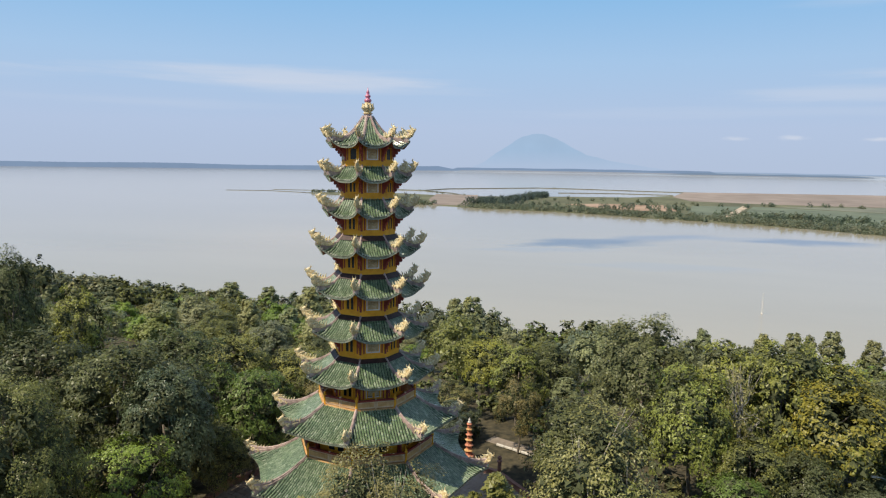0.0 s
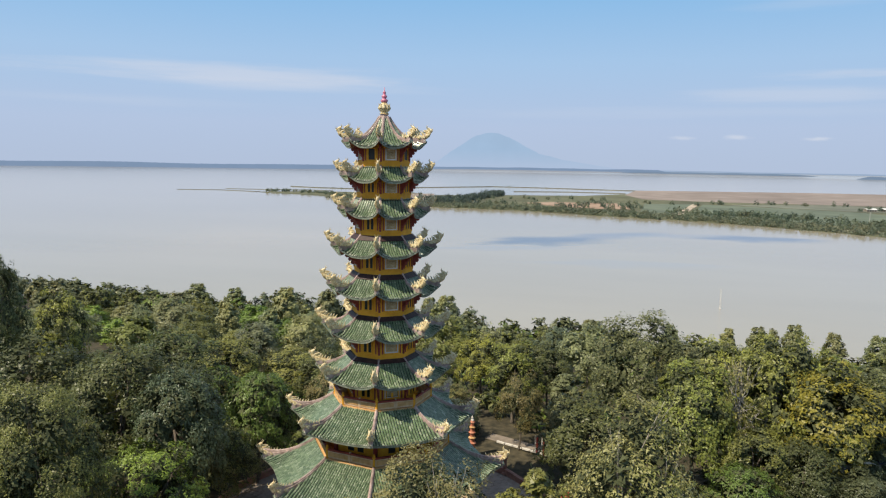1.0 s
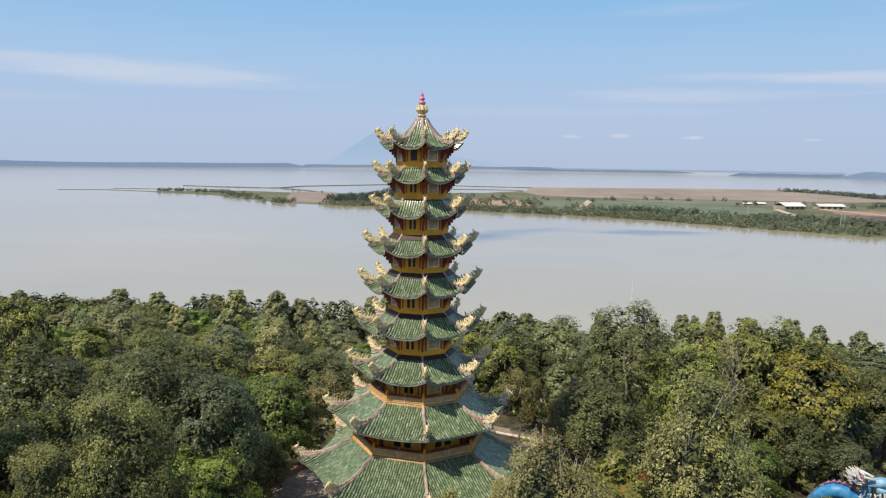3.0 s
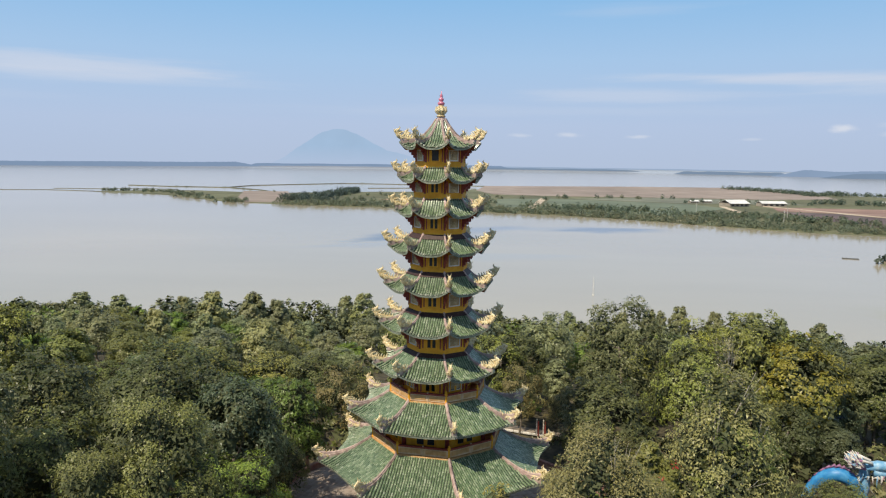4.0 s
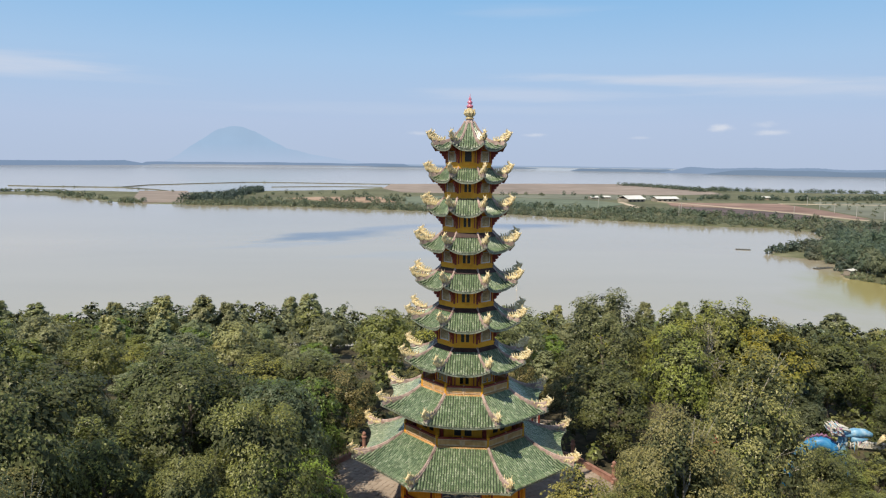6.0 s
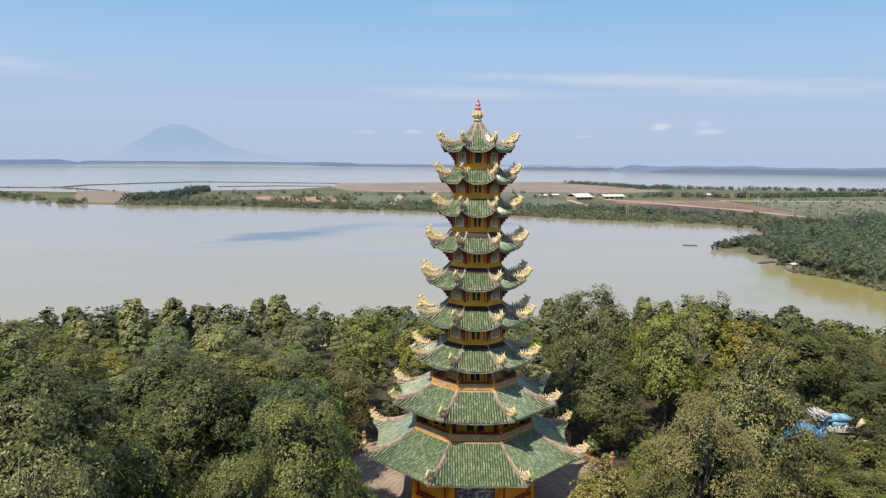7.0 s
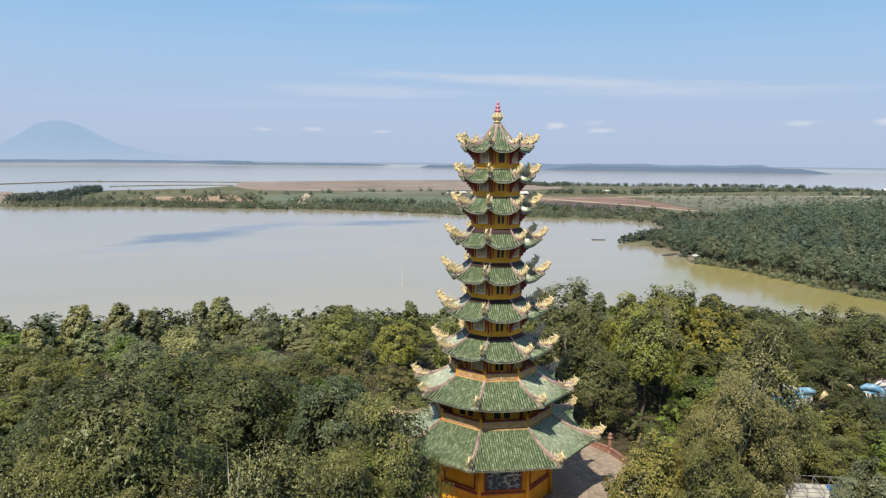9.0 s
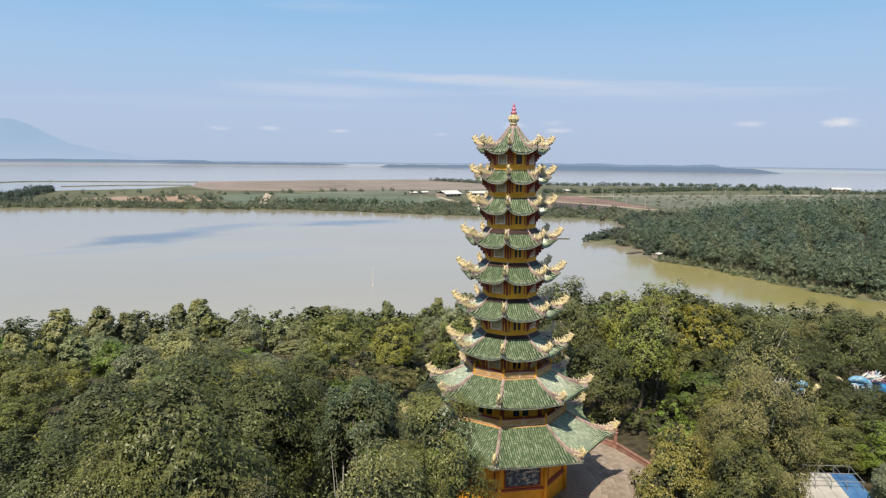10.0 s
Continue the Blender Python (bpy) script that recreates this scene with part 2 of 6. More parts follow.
# darker colour for inner blades: the shade inside crowns painted in
INNER_SHADE = material("shaded_inner_leaves", [(0.05, 0.058, 0.022), (0.075, 0.085, 0.034), (0.1, 0.11, 0.046)], 0.9, 2.0, 0.3)
LEAF = {
    "dark": leaf_material("dark_green_leaves", (0.118, 0.133, 0.043)),
    "mid": leaf_material("green_leaves", (0.205, 0.214, 0.06)),
    "sage": leaf_material("grey_green_leaves", (0.2, 0.212, 0.085)),
    "lush": leaf_material("bright_green_leaves", (0.185, 0.258, 0.046)),
    "lime": leaf_material("light_green_leaves", (0.255, 0.272, 0.06)),
    "olive": leaf_material("olive_grey_leaves", (0.265, 0.25, 0.1)),
    "brown": leaf_material("brownish_leaves", (0.23, 0.2, 0.08)),
    "yellow": leaf_material("yellowing_leaves", (0.275, 0.252, 0.042), (0.8, 1.0, 1.25, 1.6)),
    # paled and greyed in colour to stand in for haze on slim, distant trees
    "pale": leaf_material("hazed_pale_green_leaves", (0.255, 0.268, 0.135)),
    "gold": leaf_material("golden_olive_leaves", (0.265, 0.23, 0.065)),
    "blue": leaf_material("bluish_green_leaves", (0.114, 0.138, 0.074)),
    # far woods: distance haze painted in as greyer, bluer leaf colours
    "far_dark": leaf_material("hazed_dark_foliage", (0.138, 0.184, 0.136), (0.9, 1.0, 1.08, 1.16), 0.4),
    "far_mid": leaf_material("hazed_green_foliage", (0.19, 0.232, 0.162), (0.9, 1.0, 1.08, 1.16), 0.4),
    "far_olive": leaf_material("hazed_olive_foliage", (0.212, 0.228, 0.152), (0.9, 1.0, 1.08, 1.16), 0.4),
    "far_blue": leaf_material("hazed_bluish_foliage", (0.13, 0.178, 0.15), (0.9, 1.0, 1.08, 1.16), 0.4),
}


# ---------------------------------------------------------------- mesh helpers
def mesh_of(name, verts, faces, mats, smooth=False, slots=None):
    me = bpy.data.meshes.new(name)
    me.from_pydata([tuple(v) for v in verts], [], [tuple(f) for f in faces])
    for m in mats if isinstance(mats, (list, tuple)) else [mats]:
        me.materials.append(m)
    if slots is not None:
        me.polygons.foreach_set("material_index", np.asarray(slots, dtype=np.int32))
    if smooth:
        me.polygons.foreach_set("use_smooth", [True] * len(me.polygons))
    me.update()
    return me


def bake(bm, name, mats, smooth=False):
    bmesh.ops.recalc_face_normals(bm, faces=bm.faces)
    me = bpy.data.meshes.new(name)
    bm.to_mesh(me)
    bm.free()
    for m in mats if isinstance(mats, (list, tuple)) else [mats]:
        me.materials.append(m)
    if smooth:
        me.polygons.foreach_set("use_smooth", [True] * len(me.polygons))
    return me


def part(name, data, parent, m=None, label=""):
    """One mesh object under a thing or a part; data is a mesh."""
    ob = new(name, data)
    ob.parent = parent
    if m is not None:
        ob.matrix_basis = m
    return tagged(ob, label) if label else ob


def thing(name, m, label, category, group="", kind=""):
    ob = new(name)
    ob.matrix_basis = m
    return tagged(ob, label, category, group, kind)


def box(bm, sx, sy, sz, m=None, bevel=0.0):
    made = bmesh.ops.create_cube(bm, size=1.0, matrix=(m or Matrix()) @ Matrix.Diagonal((sx, sy, sz, 1)))
    if bevel:
        edges = list({e for v in made["verts"] for e in v.link_edges})
        bmesh.ops.bevel(bm, geom=edges, offset=bevel, segments=1, affect="EDGES")


def tube(bm, points, radii, sides=8, close=True):
    """A tapered tube along points."""
    pts = [Vector(p) for p in points]
    rings = []
    for i, p in enumerate(pts):
        d = (pts[min(i + 1, len(pts) - 1)] - pts[max(i - 1, 0)]).normalized()
        side = d.cross(Vector((0.31, 0.93, 0.17))).normalized()
        up = side.cross(d)
        rings.append([bm.verts.new(p + (side * math.cos(a) + up * math.sin(a)) * radii[i])
                      for a in (2 * math.pi * k / sides for k in range(sides))])
    for a, b in zip(rings, rings[1:]):
        for k in range(sides):
            bm.faces.new((a[k], a[(k + 1) % sides], b[(k + 1) % sides], b[k]))
    if close:
        bm.faces.new(rings[0][::-1])
        bm.faces.new(rings[-1])


def lathe(bm, profile, sides=16, m=None):
    m = m or Matrix()
    rings = [[bm.verts.new(m @ Vector((r * math.cos(a), r * math.sin(a), z)))
              for a in (2 * math.pi * k / sides for k in range(sides))] for r, z in profile]
    for a, b in zip(rings, rings[1:]):
        for k in range(sides):
            bm.faces.new((a[k], a[(k + 1) % sides], b[(k + 1) % sides], b[k]))
    bm.faces.new(rings[0][::-1])
    bm.faces.new(rings[-1])


# ---------------------------------------------------------------- the pagoda
TURN = -12.95          # bearing of one corner of the octagon


def spot(r, side, z=0.0):
    return away(side) * r + Vector((0, 0, z))


def octagon(bm, r0, z0, r1, z1, cap0=True, cap1=True):
    a = [bm.verts.new(spot(r0, TURN + 45 * k, z0)) for k in range(8)]
    b = [bm.verts.new(spot(r1, TURN + 45 * k, z1)) for k in range(8)]
    for k in range(8):
        bm.faces.new((a[k], a[(k + 1) % 8], b[(k + 1) % 8], b[k]))
    if cap0:
        bm.faces.new(a[::-1])
    if cap1:
        bm.faces.new(b)


def face_pose(k, r, z):
    """Pose at the middle of side k: x along the wall, y outwards, z up. r: the corner radius."""
    side = TURN + 45 * k + 22.5
    o = away(side)
    m = Matrix(((-o.y, o.x, 0, 0), (o.x, o.y, 0, 0), (0, 0, 1, 0), (0, 0, 0, 1)))
    x = Vector((o.y, -o.x, 0))
    m = Matrix(((x.x, o.x, 0), (x.y, o.y, 0), (0, 0, 1))).to_4x4()
    return Matrix.Translation(o * (r * math.cos(radians(22.5))) + Vector((0, 0, z))) @ m


def corner_pose(k, r, z):
    """Pose at corner k: x outwards, z up."""
    o = away(TURN + 45 * k)
    y = Vector((-o.y, o.x, 0))
    m = Matrix(((o.x, y.x, 0), (o.y, y.y, 0), (0, 0, 1))).to_4x4()
    return Matrix.Translation(o * r + Vector((0, 0, z))) @ m


def roof_point(roof, s, v, up=0.0):
    """On side 0's slope, in its own frame: s -1..1 across, v 0 at the wall to 1 at the eave."""
    rt, zt, re, ze, lift, curve = roof
    r = rt + (re - rt) * v
    flare = 1 + 0.1 * abs(s) ** 4 * v * v
    half = r * math.sin(radians(22.5))
    deep = r * math.cos(radians(22.5))
    z = ze + (zt - ze) * max(0.0, 1 - v) ** curve + lift * abs(s) ** 3 * v * v
    return Vector((s * half * flare, deep * flare, z + up))


def roof_deck(roof, thick=0.14, ns=12, nv=7):
    bm = bmesh.new()
    for k in range(8):
        turn = face_pose(k, 0, 0)
        grid = {}
        for lay in (0, 1):
            for j in range(nv + 1):
                for i in range(ns + 1):
                    p = roof_point(roof, 2 * i / ns - 1, j / nv, -thick * lay - 0.02)
                    grid[lay, i, j] = bm.verts.new(turn @ p)
        for i in range(ns):
            for j in range(nv):
                bm.faces.new((grid[0, i, j], grid[0, i + 1, j], grid[0, i + 1, j + 1], grid[0, i, j + 1]))
                f = bm.faces.new((grid[1, i, j + 1], grid[1, i + 1, j + 1], grid[1, i + 1, j], grid[1, i, j]))
                f.material_index = 1
            f = bm.faces.new((grid[0, i, nv], grid[0, i + 1, nv], grid[1, i + 1, nv], grid[1, i, nv]))
            f.material_index = 2
    bmesh.ops.remove_doubles(bm, verts=bm.verts, dist=0.004)
    return bake(bm, "roof", [DECK, UNDER, FASCIA])


def tile_field(roof, seed, pitch=0.3, length=0.27):
    """Barrel tiles of one side, laid in columns from the eave up to the wall or the hip."""
    rnd = random.Random(seed)
    rt, zt, re, ze, lift, curve = roof
    half = re * math.sin(radians(22.5))
    cols = max(7, round(2 * half / pitch))
    slope = math.hypot(re - rt, zt - ze)
    rows = max(4, round(slope / length))
    verts, faces = [], []
    for c in range(cols):
        x = (c + 0.5) / cols * 2 - 1            # at the eave
        for j in range(rows):
            v1, v0 = 1.02 - j / rows * 1.0, 1.02 - (j + 1.12) / rows * 1.0
            v0 = max(v0, 0.0)
            mid = (v0 + v1) / 2
            r_mid = rt + (re - rt) * mid
            s_mid = x * re / r_mid
            if abs(s_mid) > 0.98:
                continue
            w = half / cols * 0.74
            up = rnd.uniform(-0.018, 0.022)
            slip = rnd.uniform(-0.014, 0.014)
            base = len(verts)
            for v, rise in ((v0, 0.015), (v1, 0.045)):
                r_here = rt + (re - rt) * v
                s_here = max(-1.02, min(1.02, x * re / r_here))
                p = roof_point(roof, s_here, v)
                for a in (-1.0, -0.5, 0.5, 1.0):
                    verts.append((p.x + a * w + slip, p.y, p.z + rise + up + 0.085 * math.sqrt(1 - a * a * 0.98)))
            for q in range(3):
                faces.append((base + q, base + q + 1, base + q + 5, base + q + 4))
            p = verts[base + 4:base + 8]                # the tile's thick lower end
            deep = 0.05 if j else 0.09
            verts += [(a, b + 0.005, c - deep) for a, b, c in p]
            for q in range(3):
                faces.append((base + 4 + q, base + 5 + q, base + 9 + q, base + 8 + q))
    barrels = len(faces)
    # flat pans between the columns, one to each course
    for c in range(cols + 1):
        x = c / cols * 2 - 1
        for j in range(rows):
            v1, v0 = 1.0 - j / rows, max(0.0, 1.0 - (j + 1.1) / rows)
            r_mid = rt + (re - rt) * (v0 + v1) / 2
            if abs(x * re / r_mid) > 0.97:
                continue
            w = half / cols * 0.5
            base = len(verts)
            for v, rise in ((v0, 0.0), (v1, 0.022)):
                r_here = rt + (re - rt) * v
                p = roof_point(roof, max(-1, min(1, x * re / r_here)), v)
                verts += [(p.x - w, p.y, p.z + rise), (p.x + w, p.y, p.z + rise)]
            faces.append((base, base + 1, base + 3, base + 2))
    return mesh_of("tiles", verts, faces, [TILE, PAN, TILE_END], slots=[0, 0, 0, 2, 2, 2] * (barrels // 6) + [1] * (len(faces) - barrels))


def hip_ridge(roof, wide, high):
    """The capping along a hip, in the corner's frame, with a stepped outer end."""
    bm = bmesh.new()
    pts = []
    for i in range(9):
        v = i / 8 * 0.97
        p = roof_point(roof, 1.0, v)
        pts.append((math.hypot(p.x, p.y), p.z))
    prev = None
    for i, (r, z) in enumerate(pts):
        w = wide * (1.0 + 0.25 * (i / 8) ** 2)
        h = high * (1.0 + 1.9 * (i / 8) ** 5)
        ring = [bm.verts.new((r, y * w, z + q * h)) for y, q in
                ((-0.5, -0.25), (-0.5, 0.55), (-0.32, 0.6), (-0.28, 0.95), (0, 1.12), (0.28, 0.95), (0.32, 0.6), (0.5, 0.55), (0.5, -0.25))]
        if prev:
            for a in range(8):
                bm.faces.new((prev[a], prev[a + 1], ring[a + 1], ring[a]))
        else:
            bm.faces.new(ring)
        prev = ring
    bm.faces.new(prev[::-1])
    return bake(bm, "hip_ridge", HIP)


def dragon(size, seed):
    """A curled gilded ridge-end ornament: body, crest, curled head, horns, side scrolls. x outwards."""
    rnd = random.Random(seed)
    bm = bmesh.new()
    s = size
    spine = [(-0.95, 0.02), (-0.6, 0.05), (-0.25, 0.1), (0.08, 0.22), (0.32, 0.42), (0.42, 0.68), (0.36, 0.9), (0.2, 0.98)]
    wide = [0.1, 0.15, 0.19, 0.21, 0.2, 0.18, 0.16, 0.1]
    wave = [0, 0.05, -0.05, 0.05, 0, -0.03, 0.03, 0]
    tube(bm, [(x * s, w * s, z * s + 0.08) for (x, z), w in zip(spine, wave)], [w * s for w in wide], 8)
    # snout, jaw and brow
    tube(bm, [(0.3 * s, 0, 0.86 * s), (0.5 * s, 0, 0.92 * s), (0.68 * s, 0, 0.86 * s)], [0.16 * s, 0.13 * s, 0.05 * s], 7)
    tube(bm, [(0.34 * s, 0, 0.74 * s), (0.52 * s, 0, 0.74 * s), (0.62 * s, 0, 0.79 * s)], [0.1 * s, 0.07 * s, 0.03 * s], 6)
    for y in (-1, 1):
        tube(bm, [(0.26 * s, 0.1 * y * s, 1.0 * s), (0.12 * s, 0.17 * y * s, 1.15 * s), (0.16 * s, 0.22 * y * s, 1.3 * s)],
             [0.05 * s, 0.04 * s, 0.012 * s], 5)
        tube(bm, [(0.5 * s, 0.1 * y * s, 0.9 * s), (0.66 * s, 0.2 * y * s, 1.0 * s), (0.6 * s, 0.24 * y * s, 1.12 * s)],
             [0.035 * s, 0.03 * s, 0.01 * s], 5)
        for x, z in ((-0.5, 0.1), (-0.05, 0.2), (0.28, 0.45)):       # cloud scrolls at the flanks
            tube(bm, [(x * s, 0.13 * y * s, z * s), ((x + 0.1) * s, 0.3 * y * s, (z + 0.04) * s), ((x + 0.2) * s, 0.28 * y * s, (z + 0.17) * s),
                      ((x + 0.1) * s, 0.24 * y * s, (z + 0.22) * s)], [0.06 * s, 0.065 * s, 0.05 * s, 0.02 * s], 5)
    for i in range(11):                                               # crest of flame-like fins
        q = i / 10 * 6.4
        a = int(q)
        f = q - a
        x = spine[a][0] * (1 - f) + spine[a + 1][0] * f
        z = spine[a][1] * (1 - f) + spine[a + 1][1] * f
        w = wide[a]
        dx, dz = spine[a + 1][0] - spine[a][0], spine[a + 1][1] - spine[a][1]
        d = math.hypot(dx, dz)
        nx, nz = -dz / d, dx / d
        h = rnd.uniform(0.2, 0.34)
        y = rnd.uniform(-0.06, 0.06)
        tube(bm, [((x + nx * w * 0.6) * s, y * s, (z + nz * w * 0.6) * s + 0.08), ((x + nx * (w + h * 0.5) - 0.04) * s, y * s, (z + nz * (w + h * 0.5)) * s + 0.08),
                  ((x + nx * (w + h) - 0.12) * s, y * 1.4 * s, (z + nz * (w + h)) * s + 0.08)], [0.085 * s, 0.06 * s, 0.012 * s], 5)
    return bake(bm, "dragon_ornament", GOLD)


def bracket(size):
    """Curled corner bracket below an eave, in the corner's frame."""
    bm = bmesh.new()
    outline = [(0, 0), (0.0, -0.95), (0.12, -0.98), (0.2, -0.85), (0.16, -0.7), (0.3, -0.74), (0.4, -0.6), (0.34, -0.46), (0.5, -0.5),
               (0.62, -0.36), (0.55, -0.22), (0.74, -0.26), (0.86, -0.1), (0.8, 0)]
    for y in (-0.07, 0.07):
        bm.faces.new([bm.verts.new((x * size, y, z * size)) for x, z in outline])
    bm.verts.ensure_lookup_table()
    n = len(outline)
    for i in range(n):
        j = (i + 1) % n
        bm.faces.new((bm.verts[i], bm.verts[j], bm.verts[n + j], bm.verts[n + i]))
    return bake(bm, "corner_bracket", RED)


def window_set(w, h, single):
    """Meshes of a window: dark pane, jamb, head, mullion."""
    bm = bmesh.new()
    box(bm, w, 0.05, h)
    pane = bake(bm, "window", DARK)
    bm = bmesh.new()
    box(bm, 0.08, 0.1, h + 0.16, None, 0.01)
    jamb = bake(bm, "window_jamb", YELLOW)
    bm = bmesh.new()
    box(bm, w - 0.002, 0.1, 0.08, None, 0.01)
    head = bake(bm, "window_head", YELLOW)
    bm = bmesh.new()
    box(bm, w * 0.2, 0.09, h - 0.002, None, 0.01)
    mullion = None if single else bake(bm, "mullion", YELLOW)
    return pane, jamb, head, mullion, w, h


def put_window(kit, parent, at, label=""):
    pane, jamb, head, mullion, w, h = kit
    part("window", pane, parent, at @ pose(0, 0.012, 0), label)
    for x in (-1, 1):
        part("window_jamb", jamb, parent, at @ pose(x * (w / 2 + 0.04), 0.035, 0))
        part("window_head", head, parent, at @ pose(0, 0.035, x * (h / 2 + 0.04)))
    if mullion:
        part("mullion", mullion, parent, at @ pose(0, 0.032, 0))


def panel_mesh(w, h):
    bm = bmesh.new()
    box(bm, w * 0.78, 0.05, h * 0.82, pose(0, 0.02, 0))
    count = len(bm.faces)
    for x in (-w / 2, w / 2):
        box(bm, 0.1, 0.09, h + 0.1, pose(x, 0.03, 0), 0.01)
    for z in (-h / 2, h / 2):
        box(bm, w, 0.09, 0.1, pose(0, 0.03, z), 0.01)
    cusp = bmesh.ops.create_uvsphere(bm, u_segments=10, v_segments=6, radius=0.5, matrix=pose(0, 0.045, 0) @ Matrix.Diagonal((w * 0.42, 0.09, h * 0.5, 1)))
    bm.faces.ensure_lookup_table()
    for i, f in enumerate(bm.faces):
        f.material_index = 1 if count <= i and len(f.verts) == 4 and abs(f.calc_center_median().x) + abs(f.calc_center_median().z) > w * 0.45 else 0
    return bake(bm, "relief_panel", [RELIEF, WHITE])


pagoda = thing("pagoda", pose(0, 0, 0), "nine-tiered octagonal ochre pagoda with green glazed roofs and gilded dragons", "pagoda")

# corner radius at the wall, height there, corner radius at the eave, height of the eave's middle, lift of the corners, curve
ROOFS = [
    (0.42, 32.52, 2.95, 30.38, 0.52, 2.05),
    (2.0, 28.87, 3.10, 27.86, 0.54, 1.5),
    (2.1, 26.50, 3.25, 25.26, 0.56, 1.5),
    (2.2, 23.74, 3.75, 22.42, 0.58, 1.5),
    (2.32, 20.86, 4.05, 19.42, 0.6, 1.5),
    (2.44, 17.73, 4.40, 16.32, 0.6, 1.5),
    (2.58, 14.51, 4.85, 12.99, 0.56, 1.45),
    (3.92, 11.02, 6.65, 9.42, 0.45, 1.25),
    (5.36, 7.26, 8.85, 5.28, 0.45, 1.2),
]
WALLS = [  # corner radius, foot, head
    (1.95, 28.80, 30.52), (2.05, 26.42, 28.25), (2.14, 23.66, 25.65), (2.26, 20.78, 22.85), (2.40, 17.65, 19.9),
    (2.50, 14.42, 16.8), (2.75, 11.0, 13.5), (4.30, 7.25, 10.0), (5.30, 0.0, 6.0),
]
dragons = [dragon(1.0, q) for q in range(3)]

for n, (roof, wall) in enumerate(zip(ROOFS, WALLS)):
    rt, zt, re, ze, lift, curve = roof
    rw, z0, z1 = wall
    deck = part("roof", roof_deck(roof), pagoda, label="green glazed tile roof with upturned corners")
    field = [tile_field(roof, 10 * n + q, 0.185 if n < 6 else 0.195, 0.26 if n < 6 else 0.25) for q in range(2)]
    ridge = hip_ridge(roof, 0.2 if n < 7 else 0.24, 0.18 if n < 7 else 0.24)
    tip = roof_point(roof, 1.0, 0.97)
    size = (0.88, 0.88, 0.9, 0.92, 0.95, 0.96, 0.98, 1.0, 1.06)[n]
    for k in range(8):
        part("tiles", field[k % 2], deck, face_pose(k, 0, 0))
        part("hip_ridge", ridge, deck, corner_pose(k, 0, 0), "weathered pinkish plaster hip ridge" if k == 0 else "")
        part("dragon_ornament", dragons[(k + n) % 3], deck,
             corner_pose(k, math.hypot(tip.x, tip.y) - (0.16 if n < 7 else 0.34), tip.z + 0.04) @ pose(0, 0, 0, 0, 6 if n < 7 else 10, (k * 37 % 11) - 5)
             @ Matrix.Diagonal((size, size * 0.66, size, 1)), "gilded curled dragon ornament" if k == 0 else "")
    if 0 < n < 7:
        rim = bmesh.new()                       # the collar where the slope meets the wall above
        out = 0.14 if n < 3 else 0.36
        v = out / (re - rt)
        octagon(rim, rt + out, ze + (zt - ze) * (1 - v) ** curve + 0.19, rt + 0.03, zt + (0.02 if n < 3 else 0.1))
        part("roof_collar", bake(rim, "roof_collar", COLLAR), deck, label="dark maroon flashing course")
    # storey
    bm = bmesh.new()
    octagon(bm, rw, z0, rw, z1)
    body = part("storey_wall", bake(bm, "storey_wall", YELLOW), pagoda, label="ochre painted storey wall")
    side = 2 * rw * math.sin(radians(22.5))
    if n < 7:
        low = 0.5 if n else 0.48
        high = ze - 0.05 - z0
        h = high - low - 0.12
        trim = bmesh.new()
        octagon(trim, rw + 0.05, z0 + low - 0.1, rw + 0.05, z0 + low)
        part("sill_band", bake(trim, "sill_band", YELLOW), body)
        post = bmesh.new()
        box(post, 0.11, 0.16, high - low + 0.5, pose(0, 0, (high - low) / 2 + 0.25), 0.02)
        post = bake(post, "pilaster", RED)
        for k in range(8):
            part("pilaster", post, body, corner_pose(k, rw - 0.01, z0 + low + 0.005))
        win = window_set(side * (0.36 if n == 0 else 0.34), h * 0.86, n == 0)
        pan = panel_mesh(side * 0.5, h * 0.82)
        jamb = bmesh.new()
        box(jamb, side * 0.05, 0.06, h, None, 0.01)
        jamb = bake(jamb, "red_jamb", RED)
        for k in range(8):
            at = face_pose(k, rw, z0 + low + 0.08 + h / 2)
            if k % 2 == 0:
                put_window(win, body, at, "dark window opening" if k == 0 else "")
            else:
                part("relief_panel", pan, body, at, "pale relief panel in a white frame" if k == 1 else "")
            for x in (-0.36, 0.36):
                part("red_jamb", jamb, body, at @ pose(side * x, 0.02, 0))
        brk = bracket(min(1.1, (re - rw) * 0.85))
        for k in range(8):
            part("corner_bracket", brk, body, corner_pose(k, rw + 0.04, ze + 0.06), "dark red scrolled bracket" if k == 0 else "")
    elif n == 7 or n == 8:
        post = bmesh.new()
        lathe(post, [(0.17, 0), (0.17, z1 - z0 - 0.1)], 12)
        post = bake(post, "column", YELLOW if n == 8 else RED, True)
        for k in range(8):
            part("column", post, body, corner_pose(k, rw + 0.1, z0))

# walls behind the two balconies and at the ground: openings and painted panels
storeys = [o for o in pagoda.children if o.name.startswith("storey_wall")]
for n in (6, 7):
    rw, z0, z1 = WALLS[n]
    side = 2 * rw * math.sin(radians(22.5))
    win = window_set(side * 0.42, 1.3, False)
    for k in range(8):
        put_window(win, storeys[n], face_pose(k, rw, z0 + 1.35))
rw, z0, z1 = WALLS[8]
side = 2 * rw * math.sin(radians(22.5))
bm = bmesh.new()
box(bm, side * 0.74, 0.08, 2.5, None, 0.02)
mural = bake(bm, "painted_panel", MURAL)
bm = bmesh.new()
for x in (-1, 1):
    box(bm, 0.12, 0.14, 2.7, pose(x * side * 0.385, 0.02, 0), 0.015)
